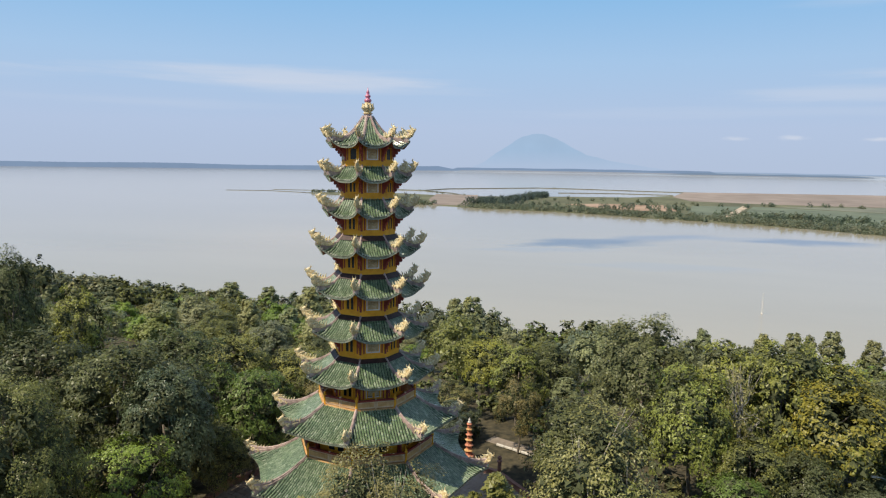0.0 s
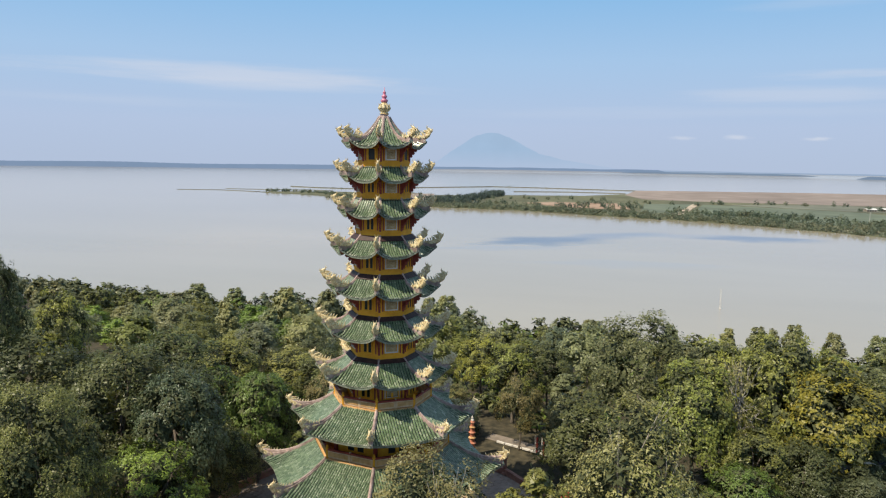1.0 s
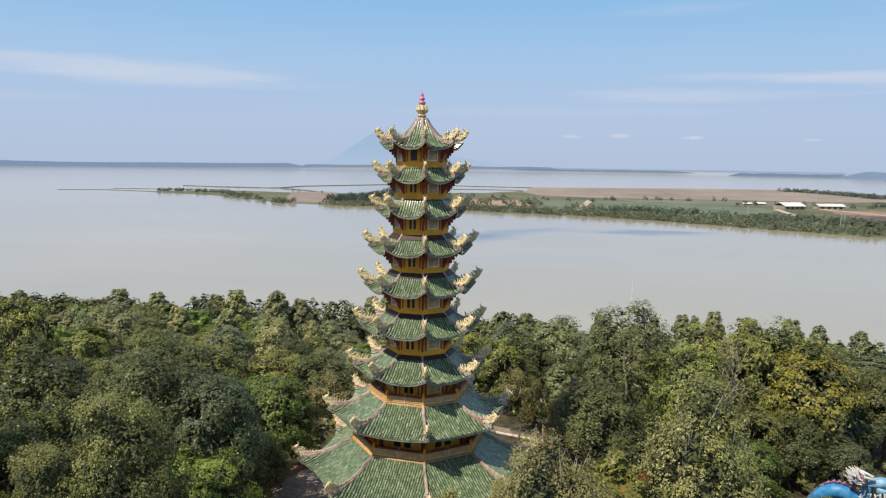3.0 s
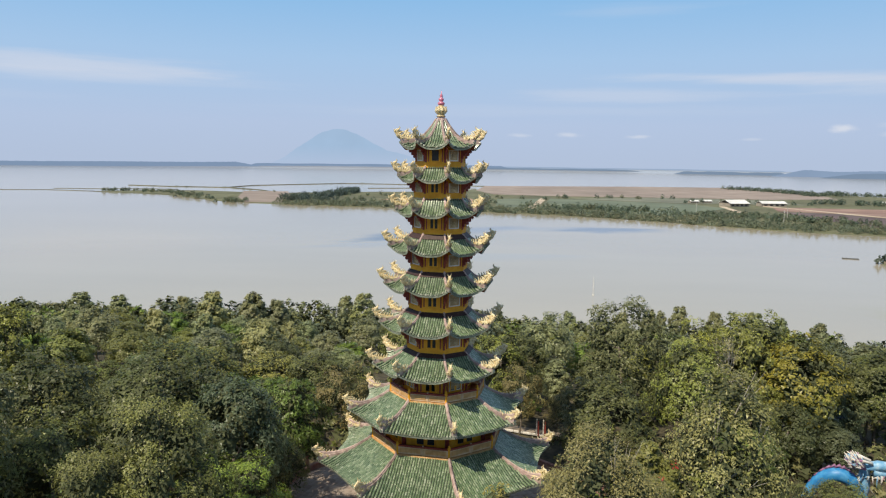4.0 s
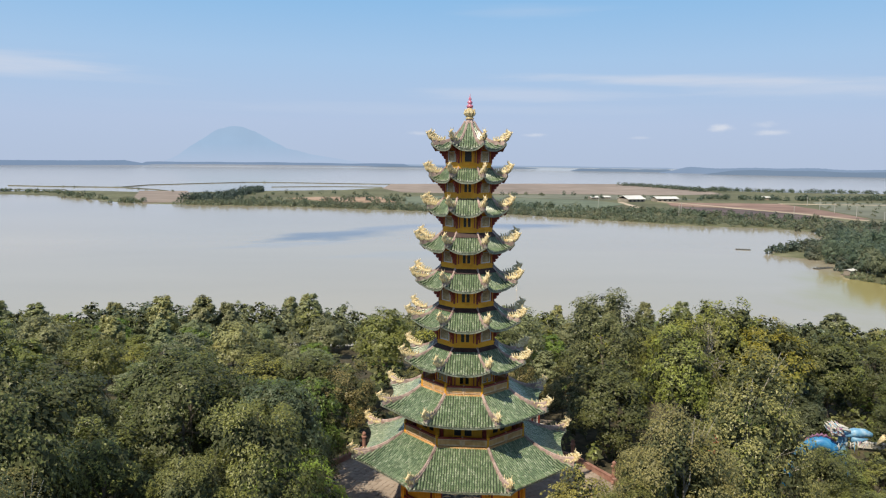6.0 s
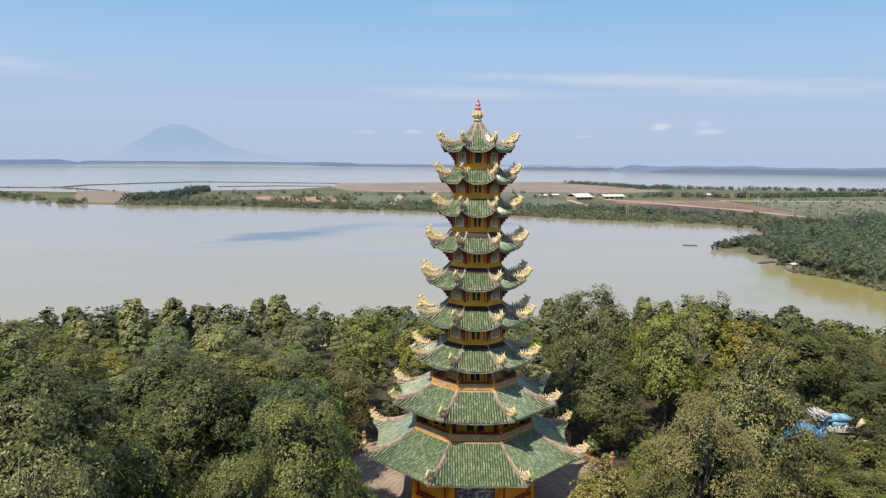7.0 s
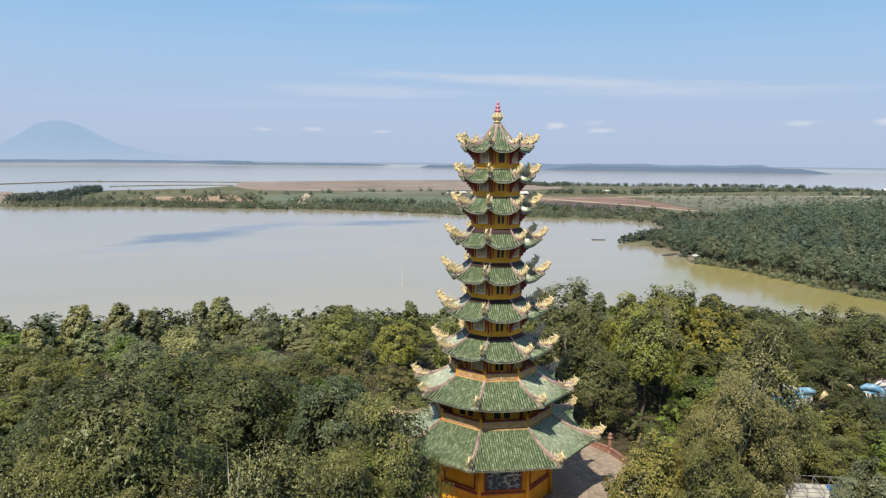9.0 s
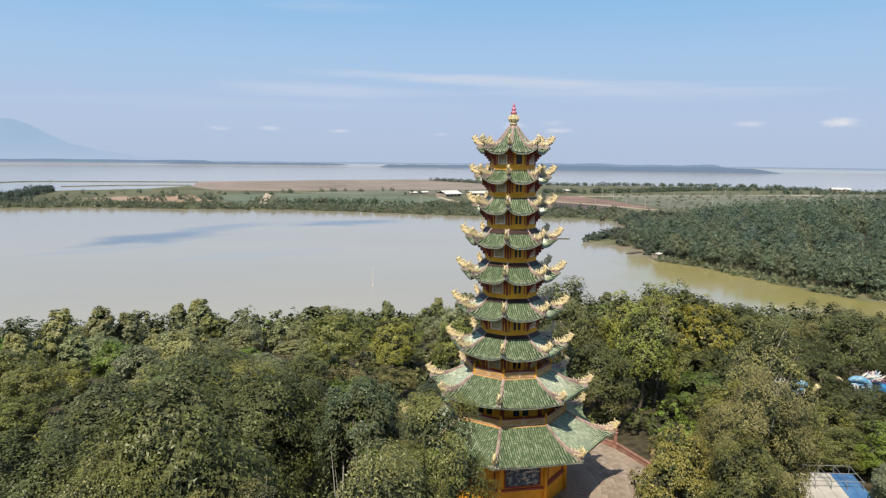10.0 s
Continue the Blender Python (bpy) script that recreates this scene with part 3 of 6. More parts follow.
for z in (-1, 1):
    box(bm, side * 0.77, 0.14, 0.14, pose(0, 0.02, z * 1.3), 0.015)
mural_frame = bake(bm, "panel_frame", RED)
bm = bmesh.new()
box(bm, side * 0.96, 0.12, 0.22, None, 0.02)
dado = bake(bm, "dado_rail", RED)
# pale brush-like scrolls across the dark panels
bm = bmesh.new()
rnd = random.Random(5)
for i in range(34):
    x, z = rnd.uniform(-1.3, 1.3), rnd.uniform(-1.1, 1.1)
    if abs(x) < 0.35 and abs(z) < 0.5:
        continue
    l = rnd.uniform(0.12, 0.4)
    tube(bm, [(x - l, 0.045, z), (x - l * 0.3, 0.05, z + rnd.uniform(-0.1, 0.14)), (x + l * 0.3, 0.05, z + rnd.uniform(-0.1, 0.1)), (x + l, 0.045, z + rnd.uniform(-0.05, 0.12))],
         [0.012, 0.035, 0.04, 0.012], 5)
scroll = bake(bm, "cloud_scrolls", WHITE)
for k in range(8):
    at = face_pose(k, rw, 3.35)
    if k % 2 == 0:
        p = part("painted_panel", mural, storeys[8], at @ pose(0, 0.05, 0), "dark blue panel with pale cloud scrolls" if k == 0 else "")
        part("panel_frame", mural_frame, storeys[8], at @ pose(0, 0.05, 0))
        part("cloud_scrolls", scroll, storeys[8], at @ pose(0, 0.05, 0))
    else:
        part("panel_frame", mural_frame, storeys[8], at @ pose(0, 0.03, 0))
    part("dado_rail", dado, storeys[8], face_pose(k, rw, 1.75) @ pose(0, 0.04, 0))


def balustrade(r, z, high):
    bm = bmesh.new()
    octagon(bm, r + 0.12, z - 0.12, r + 0.1, z + 0.06)
    base = part("balustrade", bake(bm, "balustrade", RAIL), pagoda, label="low terracotta and cream balcony balustrade")
    side = 2 * r * math.sin(radians(22.5))
    bm = bmesh.new()
    box(bm, side, 0.2, 0.14, pose(0, -0.04, high - 0.09), 0.02)
    rail = bake(bm, "handrail", RED)
    bm = bmesh.new()
    box(bm, side - 0.1, 0.1, high - 0.2, pose(0, -0.05, high / 2 - 0.03), 0.0)
    infill = bake(bm, "infill_panel", CREAM)
    bm = bmesh.new()
    for x in (-0.25, 0.25):
        box(bm, side * 0.4, 0.05, high * 0.42, pose(x * side, 0.01, high * 0.46), 0.015)
    inset = bake(bm, "inset_panel", RAIL)
    bm = bmesh.new()
    lathe(bm, [(0.12, 0), (0.12, 0.08), (0.09, 0.12), (0.09, high - 0.1), (0.13, high - 0.06), (0.13, high + 0.04), (0.08, high + 0.1), (0.1, high + 0.2), (0.02, high + 0.28)], 10)
    newel = bake(bm, "newel_post", YELLOW)
    bm = bmesh.new()
    box(bm, 0.12, 0.16, high + 0.06, pose(0, -0.03, high / 2 + 0.03), 0.02)
    mid_post = bake(bm, "middle_post", CREAM)
    for k in range(8):
        at = face_pose(k, r, z + 0.05)
        part("handrail", rail, base, at)
        part("infill_panel", infill, base, at)
        part("inset_panel", inset, base, at)
        part("middle_post", mid_post, base, at)
        part("newel_post", newel, base, corner_pose(k, r - 0.02, z + 0.04))


balustrade(3.80, 11.06, 0.74)
balustrade(5.23, 7.30, 0.78)

# finial: gilded bulb and pink tapering rings
bm = bmesh.new()
lathe(bm, [(0.46, 32.40), (0.46, 32.58), (0.3, 32.66), (0.28, 32.84)], 12)
part("finial_base", bake(bm, "finial_base", HIP), pagoda)
bm = bmesh.new()
lathe(bm, [(0.28, 32.78), (0.38, 32.84), (0.26, 32.94), (0.33, 33.08), (0.42, 33.28), (0.36, 33.5), (0.2, 33.66)], 14)
for q in range(10):
    a = 2 * math.pi * q / 10
    c, s = math.cos(a), math.sin(a)
    tube(bm, [(0.3 * c, 0.3 * s, 33.06), (0.43 * c, 0.43 * s, 33.25), (0.38 * c, 0.38 * s, 33.46), (0.43 * c, 0.43 * s, 33.6)], [0.07, 0.08, 0.06, 0.015], 5)
part("finial_bulb", bake(bm, "finial_bulb", GOLD), pagoda, label="gilded lotus bulb")
bm = bmesh.new()
lathe(bm, [(0.16, 33.64), (0.26, 33.74), (0.28, 33.85), (0.15, 33.96), (0.12, 33.99), (0.21, 34.07), (0.21, 34.16), (0.11, 34.26), (0.09, 34.29), (0.13, 34.37),
           (0.11, 34.45), (0.04, 34.56), (0.012, 34.8)], 14)
part("finial_spire", bake(bm, "finial_spire", PINK, True), pagoda, label="pink ringed spire")


# ---------------------------------------------------------------- land and water
LAKE = -26.7


def inside(poly, x, y):
    """Which points lie in the polygon."""
    hit = np.zeros(x.shape, bool)
    n = len(poly)
    for i in range(n):
        (x0, y0), (x1, y1) = poly[i], poly[(i + 1) % n]
        if y0 == y1:
            continue
        cross = ((y0 > y) != (y1 > y)) & (x < (x1 - x0) * (y - y0) / (y1 - y0) + x0)
        hit ^= cross
    return hit


def reach(poly, x, y):
    """Distance to the polygon's outline."""
    best = np.full(x.shape, 1e9)
    n = len(poly)
    for i in range(n):
        (x0, y0), (x1, y1) = poly[i], poly[(i + 1) % n]
        dx, dy = x1 - x0, y1 - y0
        t = np.clip(((x - x0) * dx + (y - y0) * dy) / (dx * dx + dy * dy + 1e-9), 0, 1)
        best = np.minimum(best, np.hypot(x - x0 - t * dx, y - y0 - t * dy))
    return best


PENINSULA = [(-620, 1050), (-455, 985), (-324, 850), (-214, 797), (-104, 782), (-12, 740), (76, 708), (142, 674), (232, 594), (273, 557), (336, 531),
             (362, 500), (345, 446), (300, 400), (253, 374), (238, 355), (262, 330), (228, 271), (236, 250), (237, 215), (235, 182), (238, 148), (290, 104), (420, 60),
             (700, -60), (1500, -300), (1500, 600), (1270, 860), (1290, 1060), (1041, 1240), (765, 1290), (700, 1420), (656, 1728), (397, 1690),
             (200, 1600), (20, 1390), (-60, 1250), (-210, 1180), (-324, 1100), (-480, 1150), (-560, 1120)]
HILL = [(-900, 320), (-420, 215), (-250, 180), (-105, 162), (-70, 154), (-20, 150), (38, 153), (111, 139), (150, 112), (210, 66), (330, 14), (700, -140), (1500, -440),
        (1500, -1500), (0, -2600), (-1800, -1500), (-1600, 100)]


def ground_height(x, y):
    x, y = np.asarray(x, float), np.asarray(y, float)
    d = np.where(inside(PENINSULA, x, y), 1, -1) * reach(PENINSULA, x, y)
    flat = LAKE + np.clip(d * 0.06, -3.0, 0.9)
    flat = flat + 22 * np.exp(-((x - 480) / 170) ** 2 - ((y - 200) / 200) ** 2) * np.clip(d / 60, 0, 1)
    d2 = np.where(inside(HILL, x, y), 1, -1) * reach(HILL, x, y)
    q = np.clip(d2 / 155.0, 0, 1)
    crown = LAKE + 0.2 - (LAKE + 0.2) * (1 - (1 - q) ** 1.8)
    r = np.hypot(x, y)
    crown = np.where(r < 60, crown + (0 - crown) * np.clip((60 - r) / 38, 0, 1), crown)
    return np.maximum(flat, np.where(d2 > 0, crown, LAKE - 3 + 0 * x))


def ground_mesh():
    bearings = np.radians(np.concatenate([np.arange(-70, 110, 0.7), np.arange(110, 290, 3.0)]))   # from +y towards +x
    radii = np.concatenate([[0.5, 8, 13, 15.2], 15.2 + 5 * np.arange(1, 40), 215 * 1.022 ** np.arange(1, 145)])
    radii = radii[radii < 4700]
    rr, bb = np.meshgrid(radii, bearings, indexing="ij")
    x, y = rr * np.sin(bb), rr * np.cos(bb)
    z = ground_height(x, y)
    rough = np.sin(x * 0.31) * np.cos(y * 0.27) + np.sin(x * 0.11 + y * 0.17)
    z = np.where((rr > 16) & (z > LAKE + 1.2), z + rough * 0.25, z)
    z = np.where(rr < 16, -0.12, z)
    verts = np.stack([x, y, z], -1).reshape(-1, 3)
    nb = len(bearings)
    i, j = np.meshgrid(np.arange(len(radii) - 1), np.arange(nb), indexing="ij")
    a, b = i * nb + j, i * nb + (j + 1) % nb
    faces = np.stack([a, b, b + nb, a + nb], -1).reshape(-1, 4)[:, ::-1]
    hub = len(verts)
    verts = np.vstack([verts, [[0, 0, -0.12]]])
    faces = [tuple(f) for f in faces.tolist()] + [((j + 1) % nb, j, hub)[::-1] for j in range(nb)]
    return verts, faces


def ground_material():
    """Scrubby grass on the low land, dark leaf litter under the trees of the hill."""
    m = material("scrubby_ground", [(0.08, 0.09, 0.045), (0.13, 0.135, 0.07), (0.2, 0.185, 0.11)], 0.95, 0.08, 0.35, 0.4, 1.0)
    n, l = m.node_tree.nodes, m.node_tree.links
    bsdf = n["Principled BSDF"]
    grass = bsdf.inputs["Base Color"].links[0].from_socket
    place = n.new("ShaderNodeNewGeometry")
    split = n.new("ShaderNodeSeparateXYZ")
    l.new(place.outputs["Position"], split.inputs[0])
    up = n.new("ShaderNodeMapRange")
    up.inputs["From Min"].default_value, up.inputs["From Max"].default_value = -25.3, -24.0
    l.new(split.outputs["Z"], up.inputs["Value"])
    litter = n.new("ShaderNodeTexNoise")
    litter.inputs["Scale"].default_value, litter.inputs["Detail"].default_value = 1.3, 6.0
    l.new(place.outputs["Position"], litter.inputs["Vector"])
    ramp = n.new("ShaderNodeValToRGB")
    ramp.color_ramp.elements[0].position, ramp.color_ramp.elements[0].color = 0.35, (0.03, 0.027, 0.015, 1)
    ramp.color_ramp.elements[1].position, ramp.color_ramp.elements[1].color = 0.7, (0.11, 0.09, 0.05, 1)
    l.new(litter.outputs["Fac"], ramp.inputs["Fac"])
    mix = n.new("ShaderNodeMix")
    mix.data_type = "RGBA"
    l.new(up.outputs[0], mix.inputs["Factor"])
    l.new(grass, mix.inputs["A"])
    l.new(ramp.outputs["Color"], mix.inputs["B"])
    l.new(mix.outputs["Result"], bsdf.inputs["Base Color"])
    return m


v, f = ground_mesh()
ground = new("ground", mesh_of("ground", v, f, ground_material(), True))
tagged(ground, "scrubby green and brown land falling to the lake shore", "ground", kind="structure")


def far_level(r, side):
    """The lake's level: at its rim it climbs a little, as a lake does that goes on to the horizon."""
    side = (side + 180) % 360 - 180
    return LAKE + 21 * min(1.0, max(0.0, (r - 4250) / 470)) * min(1.0, max(0.0, (side + 27) / 14)) * min(1.0, max(0.0, (100 - side) / 20))


def water_material():
    m = bpy.data.materials.new("silty_lake_water")
    m.use_nodes = True
    n, l = m.node_tree.nodes, m.node_tree.links
    bsdf = n["Principled BSDF"]
    pos = n.new("ShaderNodeNewGeometry")
    # silt: broad soft variation, stretched
    stretch = n.new("ShaderNodeMapping")
    stretch.inputs["Scale"].default_value = (0.0035, 0.009, 0.01)
    l.new(pos.outputs["Position"], stretch.inputs[0])
    silt = n.new("ShaderNodeTexNoise")
    silt.inputs["Scale"].default_value, silt.inputs["Detail"].default_value = 1.0, 5.0
    l.new(stretch.outputs[0], silt.inputs["Vector"])
    ramp = n.new("ShaderNodeValToRGB")
    ramp.color_ramp.elements[0].position, ramp.color_ramp.elements[0].color = 0.35, (0.374, 0.327, 0.245, 1)
    ramp.color_ramp.elements[1].position, ramp.color_ramp.elements[1].color = 0.68, (0.413, 0.362, 0.274, 1)
    l.new(silt.outputs["Fac"], ramp.inputs["Fac"])
    colour = ramp.outputs["Color"]

    def pool(cx, cy, rx, ry, turn, tint, amount, colour):
        """A soft patch of another colour on the water."""
        place = n.new("ShaderNodeMapping")
        place.vector_type = "TEXTURE"
        place.inputs["Location"].default_value = (cx, cy, LAKE)
        place.inputs["Rotation"].default_value = (0, 0, radians(turn))
        place.inputs["Scale"].default_value = (rx, ry, 1000)
        l.new(pos.outputs["Position"], place.inputs[0])
        wob = n.new("ShaderNodeTexNoise")
        wob.inputs["Scale"].default_value, wob.inputs["Detail"].default_value = 1.4, 4.0
        l.new(place.outputs[0], wob.inputs["Vector"])
        far = n.new("ShaderNodeVectorMath")
        far.operation = "LENGTH"
        l.new(place.outputs[0], far.inputs[0])
        bent = n.new("ShaderNodeMath")
        bent.operation = "MULTIPLY_ADD"
        bent.inputs[1].default_value, bent.inputs[2].default_value = 1.5, -0.75
        l.new(wob.outputs["Fac"], bent.inputs[0])
        total = n.new("ShaderNodeMath")
        l.new(far.outputs["Value"], total.inputs[0])
        l.new(bent.outputs[0], total.inputs[1])
        fade = n.new("ShaderNodeMapRange")
        fade.interpolation_type = "SMOOTHSTEP"
        fade.inputs["From Min"].default_value, fade.inputs["From Max"].default_value = 1.0, 0.35
        fade.inputs["To Max"].default_value = amount
        l.new(total.outputs[0], fade.inputs["Value"])
        mix = n.new("ShaderNodeMix")
        mix.data_type = "RGBA"
        l.new(fade.outputs[0], mix.inputs["Factor"])
        l.new(colour, mix.inputs["A"])
        mix.inputs["B"].default_value = (*tint, 1)
        return mix.outputs["Result"]

    # cloud shadow and ruffled water painted in as six darker, greyer patches
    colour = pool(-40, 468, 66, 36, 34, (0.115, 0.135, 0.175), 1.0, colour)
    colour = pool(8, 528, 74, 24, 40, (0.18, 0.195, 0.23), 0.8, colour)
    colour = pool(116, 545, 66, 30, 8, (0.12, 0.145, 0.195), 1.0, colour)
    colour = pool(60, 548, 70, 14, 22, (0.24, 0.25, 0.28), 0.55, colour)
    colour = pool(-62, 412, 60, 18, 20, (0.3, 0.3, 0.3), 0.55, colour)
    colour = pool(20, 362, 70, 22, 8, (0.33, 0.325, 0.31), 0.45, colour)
    # yellowish shallow water of the cove
    colour = pool(222, 225, 62, 80, -10, (0.34, 0.30, 0.13), 1.0, colour)
    colour = pool(240, 150, 80, 60, -30, (0.31, 0.28, 0.11), 1.0, colour)
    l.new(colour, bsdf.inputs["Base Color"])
    bsdf.inputs["Roughness"].default_value, bsdf.inputs["IOR"].default_value = 0.1, 1.33
    ripple_map = n.new("ShaderNodeMapping")
    ripple_map.inputs["Scale"].default_value = (0.5, 0.9, 1)
    l.new(pos.outputs["Position"], ripple_map.inputs[0])
    ripple = n.new("ShaderNodeTexNoise")
    ripple.inputs["Scale"].default_value, ripple.inputs["Detail"].default_value = 1.0, 3.0
    l.new(ripple_map.outputs[0], ripple.inputs["Vector"])
    b = n.new("ShaderNodeBump")
    b.inputs["Strength"].default_value, b.inputs["Distance"].default_value = 0.25, 0.06
    l.new(ripple.outputs["Fac"], b.inputs["Height"])
    l.new(b.outputs[0], bsdf.inputs["Normal"])
    return m


bm = bmesh.new()
rings = []
for r in (60, 400, 1200, 2600, 4150, 4300, 4450, 4600, 4720):
    rings.append([bm.verts.new((r * math.sin(a), r * math.cos(a), far_level(r, math.degrees(a)))) for a in (2 * math.pi * k / 144 for k in range(144))])
for a, b in zip(rings, rings[1:]):
    for k in range(144):
        bm.faces.new((a[k], b[k], b[(k + 1) % 144], a[(k + 1) % 144]))
water = new("water", bake(bm, "water", water_material()))
tagged(water, "broad pale silty reservoir with faint ripples", "lake", kind="structure")


# far shore, islands and the lone mountain, distance haze painted as blue glow
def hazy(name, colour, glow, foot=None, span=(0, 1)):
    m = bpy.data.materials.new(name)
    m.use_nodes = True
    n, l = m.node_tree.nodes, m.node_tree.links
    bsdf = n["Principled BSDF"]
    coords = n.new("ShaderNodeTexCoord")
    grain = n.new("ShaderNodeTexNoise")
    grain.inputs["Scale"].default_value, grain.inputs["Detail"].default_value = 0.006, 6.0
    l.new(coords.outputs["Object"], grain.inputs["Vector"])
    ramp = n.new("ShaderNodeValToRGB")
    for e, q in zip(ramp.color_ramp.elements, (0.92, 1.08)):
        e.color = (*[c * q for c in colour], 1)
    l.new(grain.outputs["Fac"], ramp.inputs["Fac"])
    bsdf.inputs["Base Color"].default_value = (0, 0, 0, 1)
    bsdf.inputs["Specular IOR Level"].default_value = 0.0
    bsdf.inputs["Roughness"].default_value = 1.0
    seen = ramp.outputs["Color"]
    if foot:        # haze painted paler towards the water
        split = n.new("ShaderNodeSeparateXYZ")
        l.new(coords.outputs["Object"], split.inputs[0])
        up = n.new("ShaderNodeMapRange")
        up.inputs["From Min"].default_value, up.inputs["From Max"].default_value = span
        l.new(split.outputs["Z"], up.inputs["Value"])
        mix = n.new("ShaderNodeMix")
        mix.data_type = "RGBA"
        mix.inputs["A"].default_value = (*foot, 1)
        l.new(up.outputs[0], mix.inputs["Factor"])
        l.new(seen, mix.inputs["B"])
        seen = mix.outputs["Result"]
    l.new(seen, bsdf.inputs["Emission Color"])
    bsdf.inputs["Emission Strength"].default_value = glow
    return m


def far_strip(name, radius, start, end, high, mat, taper=0.06, seed=1):
    """A low wooded shore along part of a circle; bearings from +y towards +x in degrees. high(u) in metres."""
    rnd = random.Random(seed)
    verts, faces = [], []
    steps = max(24, int((end - start) * 9))
    for i in range(steps + 1):
        u = i / steps
        a = radians(start + (end - start) * u)
        edge = min(1.0, u / taper, (1 - u) / taper) if taper else 1.0
        h = high * (0.9 + 0.12 * math.sin(u * 9 + seed) * math.sin(u * 23)) * max(0.03, edge) + rnd.uniform(-0.03, 0.03) * high
        level = far_level(radius, math.degrees(a))
        for deep, z in ((0, -1), (6, h * 0.75), (60, h), (90, -1)):
            r = radius + deep
            verts.append((r * math.sin(a), r * math.cos(a), level + z))
    for i in range(steps):
        for q in range(3):
            a = i * 4 + q
            faces.append((a, a + 4, a + 5, a + 1))
    ob = new(name, mesh_of(name, verts, faces, mat))
    return ob


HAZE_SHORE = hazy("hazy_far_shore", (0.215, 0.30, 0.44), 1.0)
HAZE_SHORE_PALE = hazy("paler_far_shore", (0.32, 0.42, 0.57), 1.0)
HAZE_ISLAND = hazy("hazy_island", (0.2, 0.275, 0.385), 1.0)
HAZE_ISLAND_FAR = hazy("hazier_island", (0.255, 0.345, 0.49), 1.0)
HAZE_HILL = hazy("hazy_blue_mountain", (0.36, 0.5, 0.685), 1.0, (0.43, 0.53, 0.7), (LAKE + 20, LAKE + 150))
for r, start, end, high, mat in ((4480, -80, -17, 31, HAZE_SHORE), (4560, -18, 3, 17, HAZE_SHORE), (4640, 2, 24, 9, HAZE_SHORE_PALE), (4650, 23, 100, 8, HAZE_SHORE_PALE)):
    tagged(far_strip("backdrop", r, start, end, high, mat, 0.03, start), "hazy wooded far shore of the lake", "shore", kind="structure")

# the lone mountain
PEAK = Vector((-915, 4707, 0))
verts, faces = [], []
across = Vector((PEAK.y, -PEAK.x, 0)).normalized()
outward = PEAK.normalized()
OUTLINE = [(-520, 0), (-440, 22), (-379, 50), (-307, 96), (-234, 147), (-162, 195), (-89, 237), (-34, 254), (10, 259), (58, 254), (131, 229), (187, 198), (261, 158), (336, 124), (430, 98),
           (524, 80), (676, 56), (828, 34), (980, 0)]
for i in range(73):
    u = i / 72 * (len(OUTLINE) - 1)
    a = min(int(u), len(OUTLINE) - 2)
    q = u - a
    x = OUTLINE[a][0] * (1 - q) + OUTLINE[a + 1][0] * q
    h = OUTLINE[a][1] * (1 - q) + OUTLINE[a + 1][1] * q
    h += (noise.noise(Vector((x * 0.013, 3, 1))) * 7 + noise.noise(Vector((x * 0.04, 1, 5))) * 3) * min(1, h / 60)
    for deep, k in ((-30, -0.02), (-20, 0.35), (-10, 0.75), (0, 1.0), (30, -0.02)):
        p = PEAK + across * x + outward * deep
        verts.append((p.x, p.y, LAKE + 2 + h * k))
for i in range(72):
    for q in range(4):
        a = i * 5 + q
        faces.append((a, a + 5, a + 6, a + 1))
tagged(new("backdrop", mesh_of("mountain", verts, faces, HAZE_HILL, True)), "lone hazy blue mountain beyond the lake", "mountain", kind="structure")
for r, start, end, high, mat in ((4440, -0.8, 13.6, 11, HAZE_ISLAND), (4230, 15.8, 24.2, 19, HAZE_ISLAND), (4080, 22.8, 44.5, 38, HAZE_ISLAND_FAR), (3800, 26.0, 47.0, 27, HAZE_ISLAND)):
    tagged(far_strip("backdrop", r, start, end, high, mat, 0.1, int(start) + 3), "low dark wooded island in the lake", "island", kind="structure")


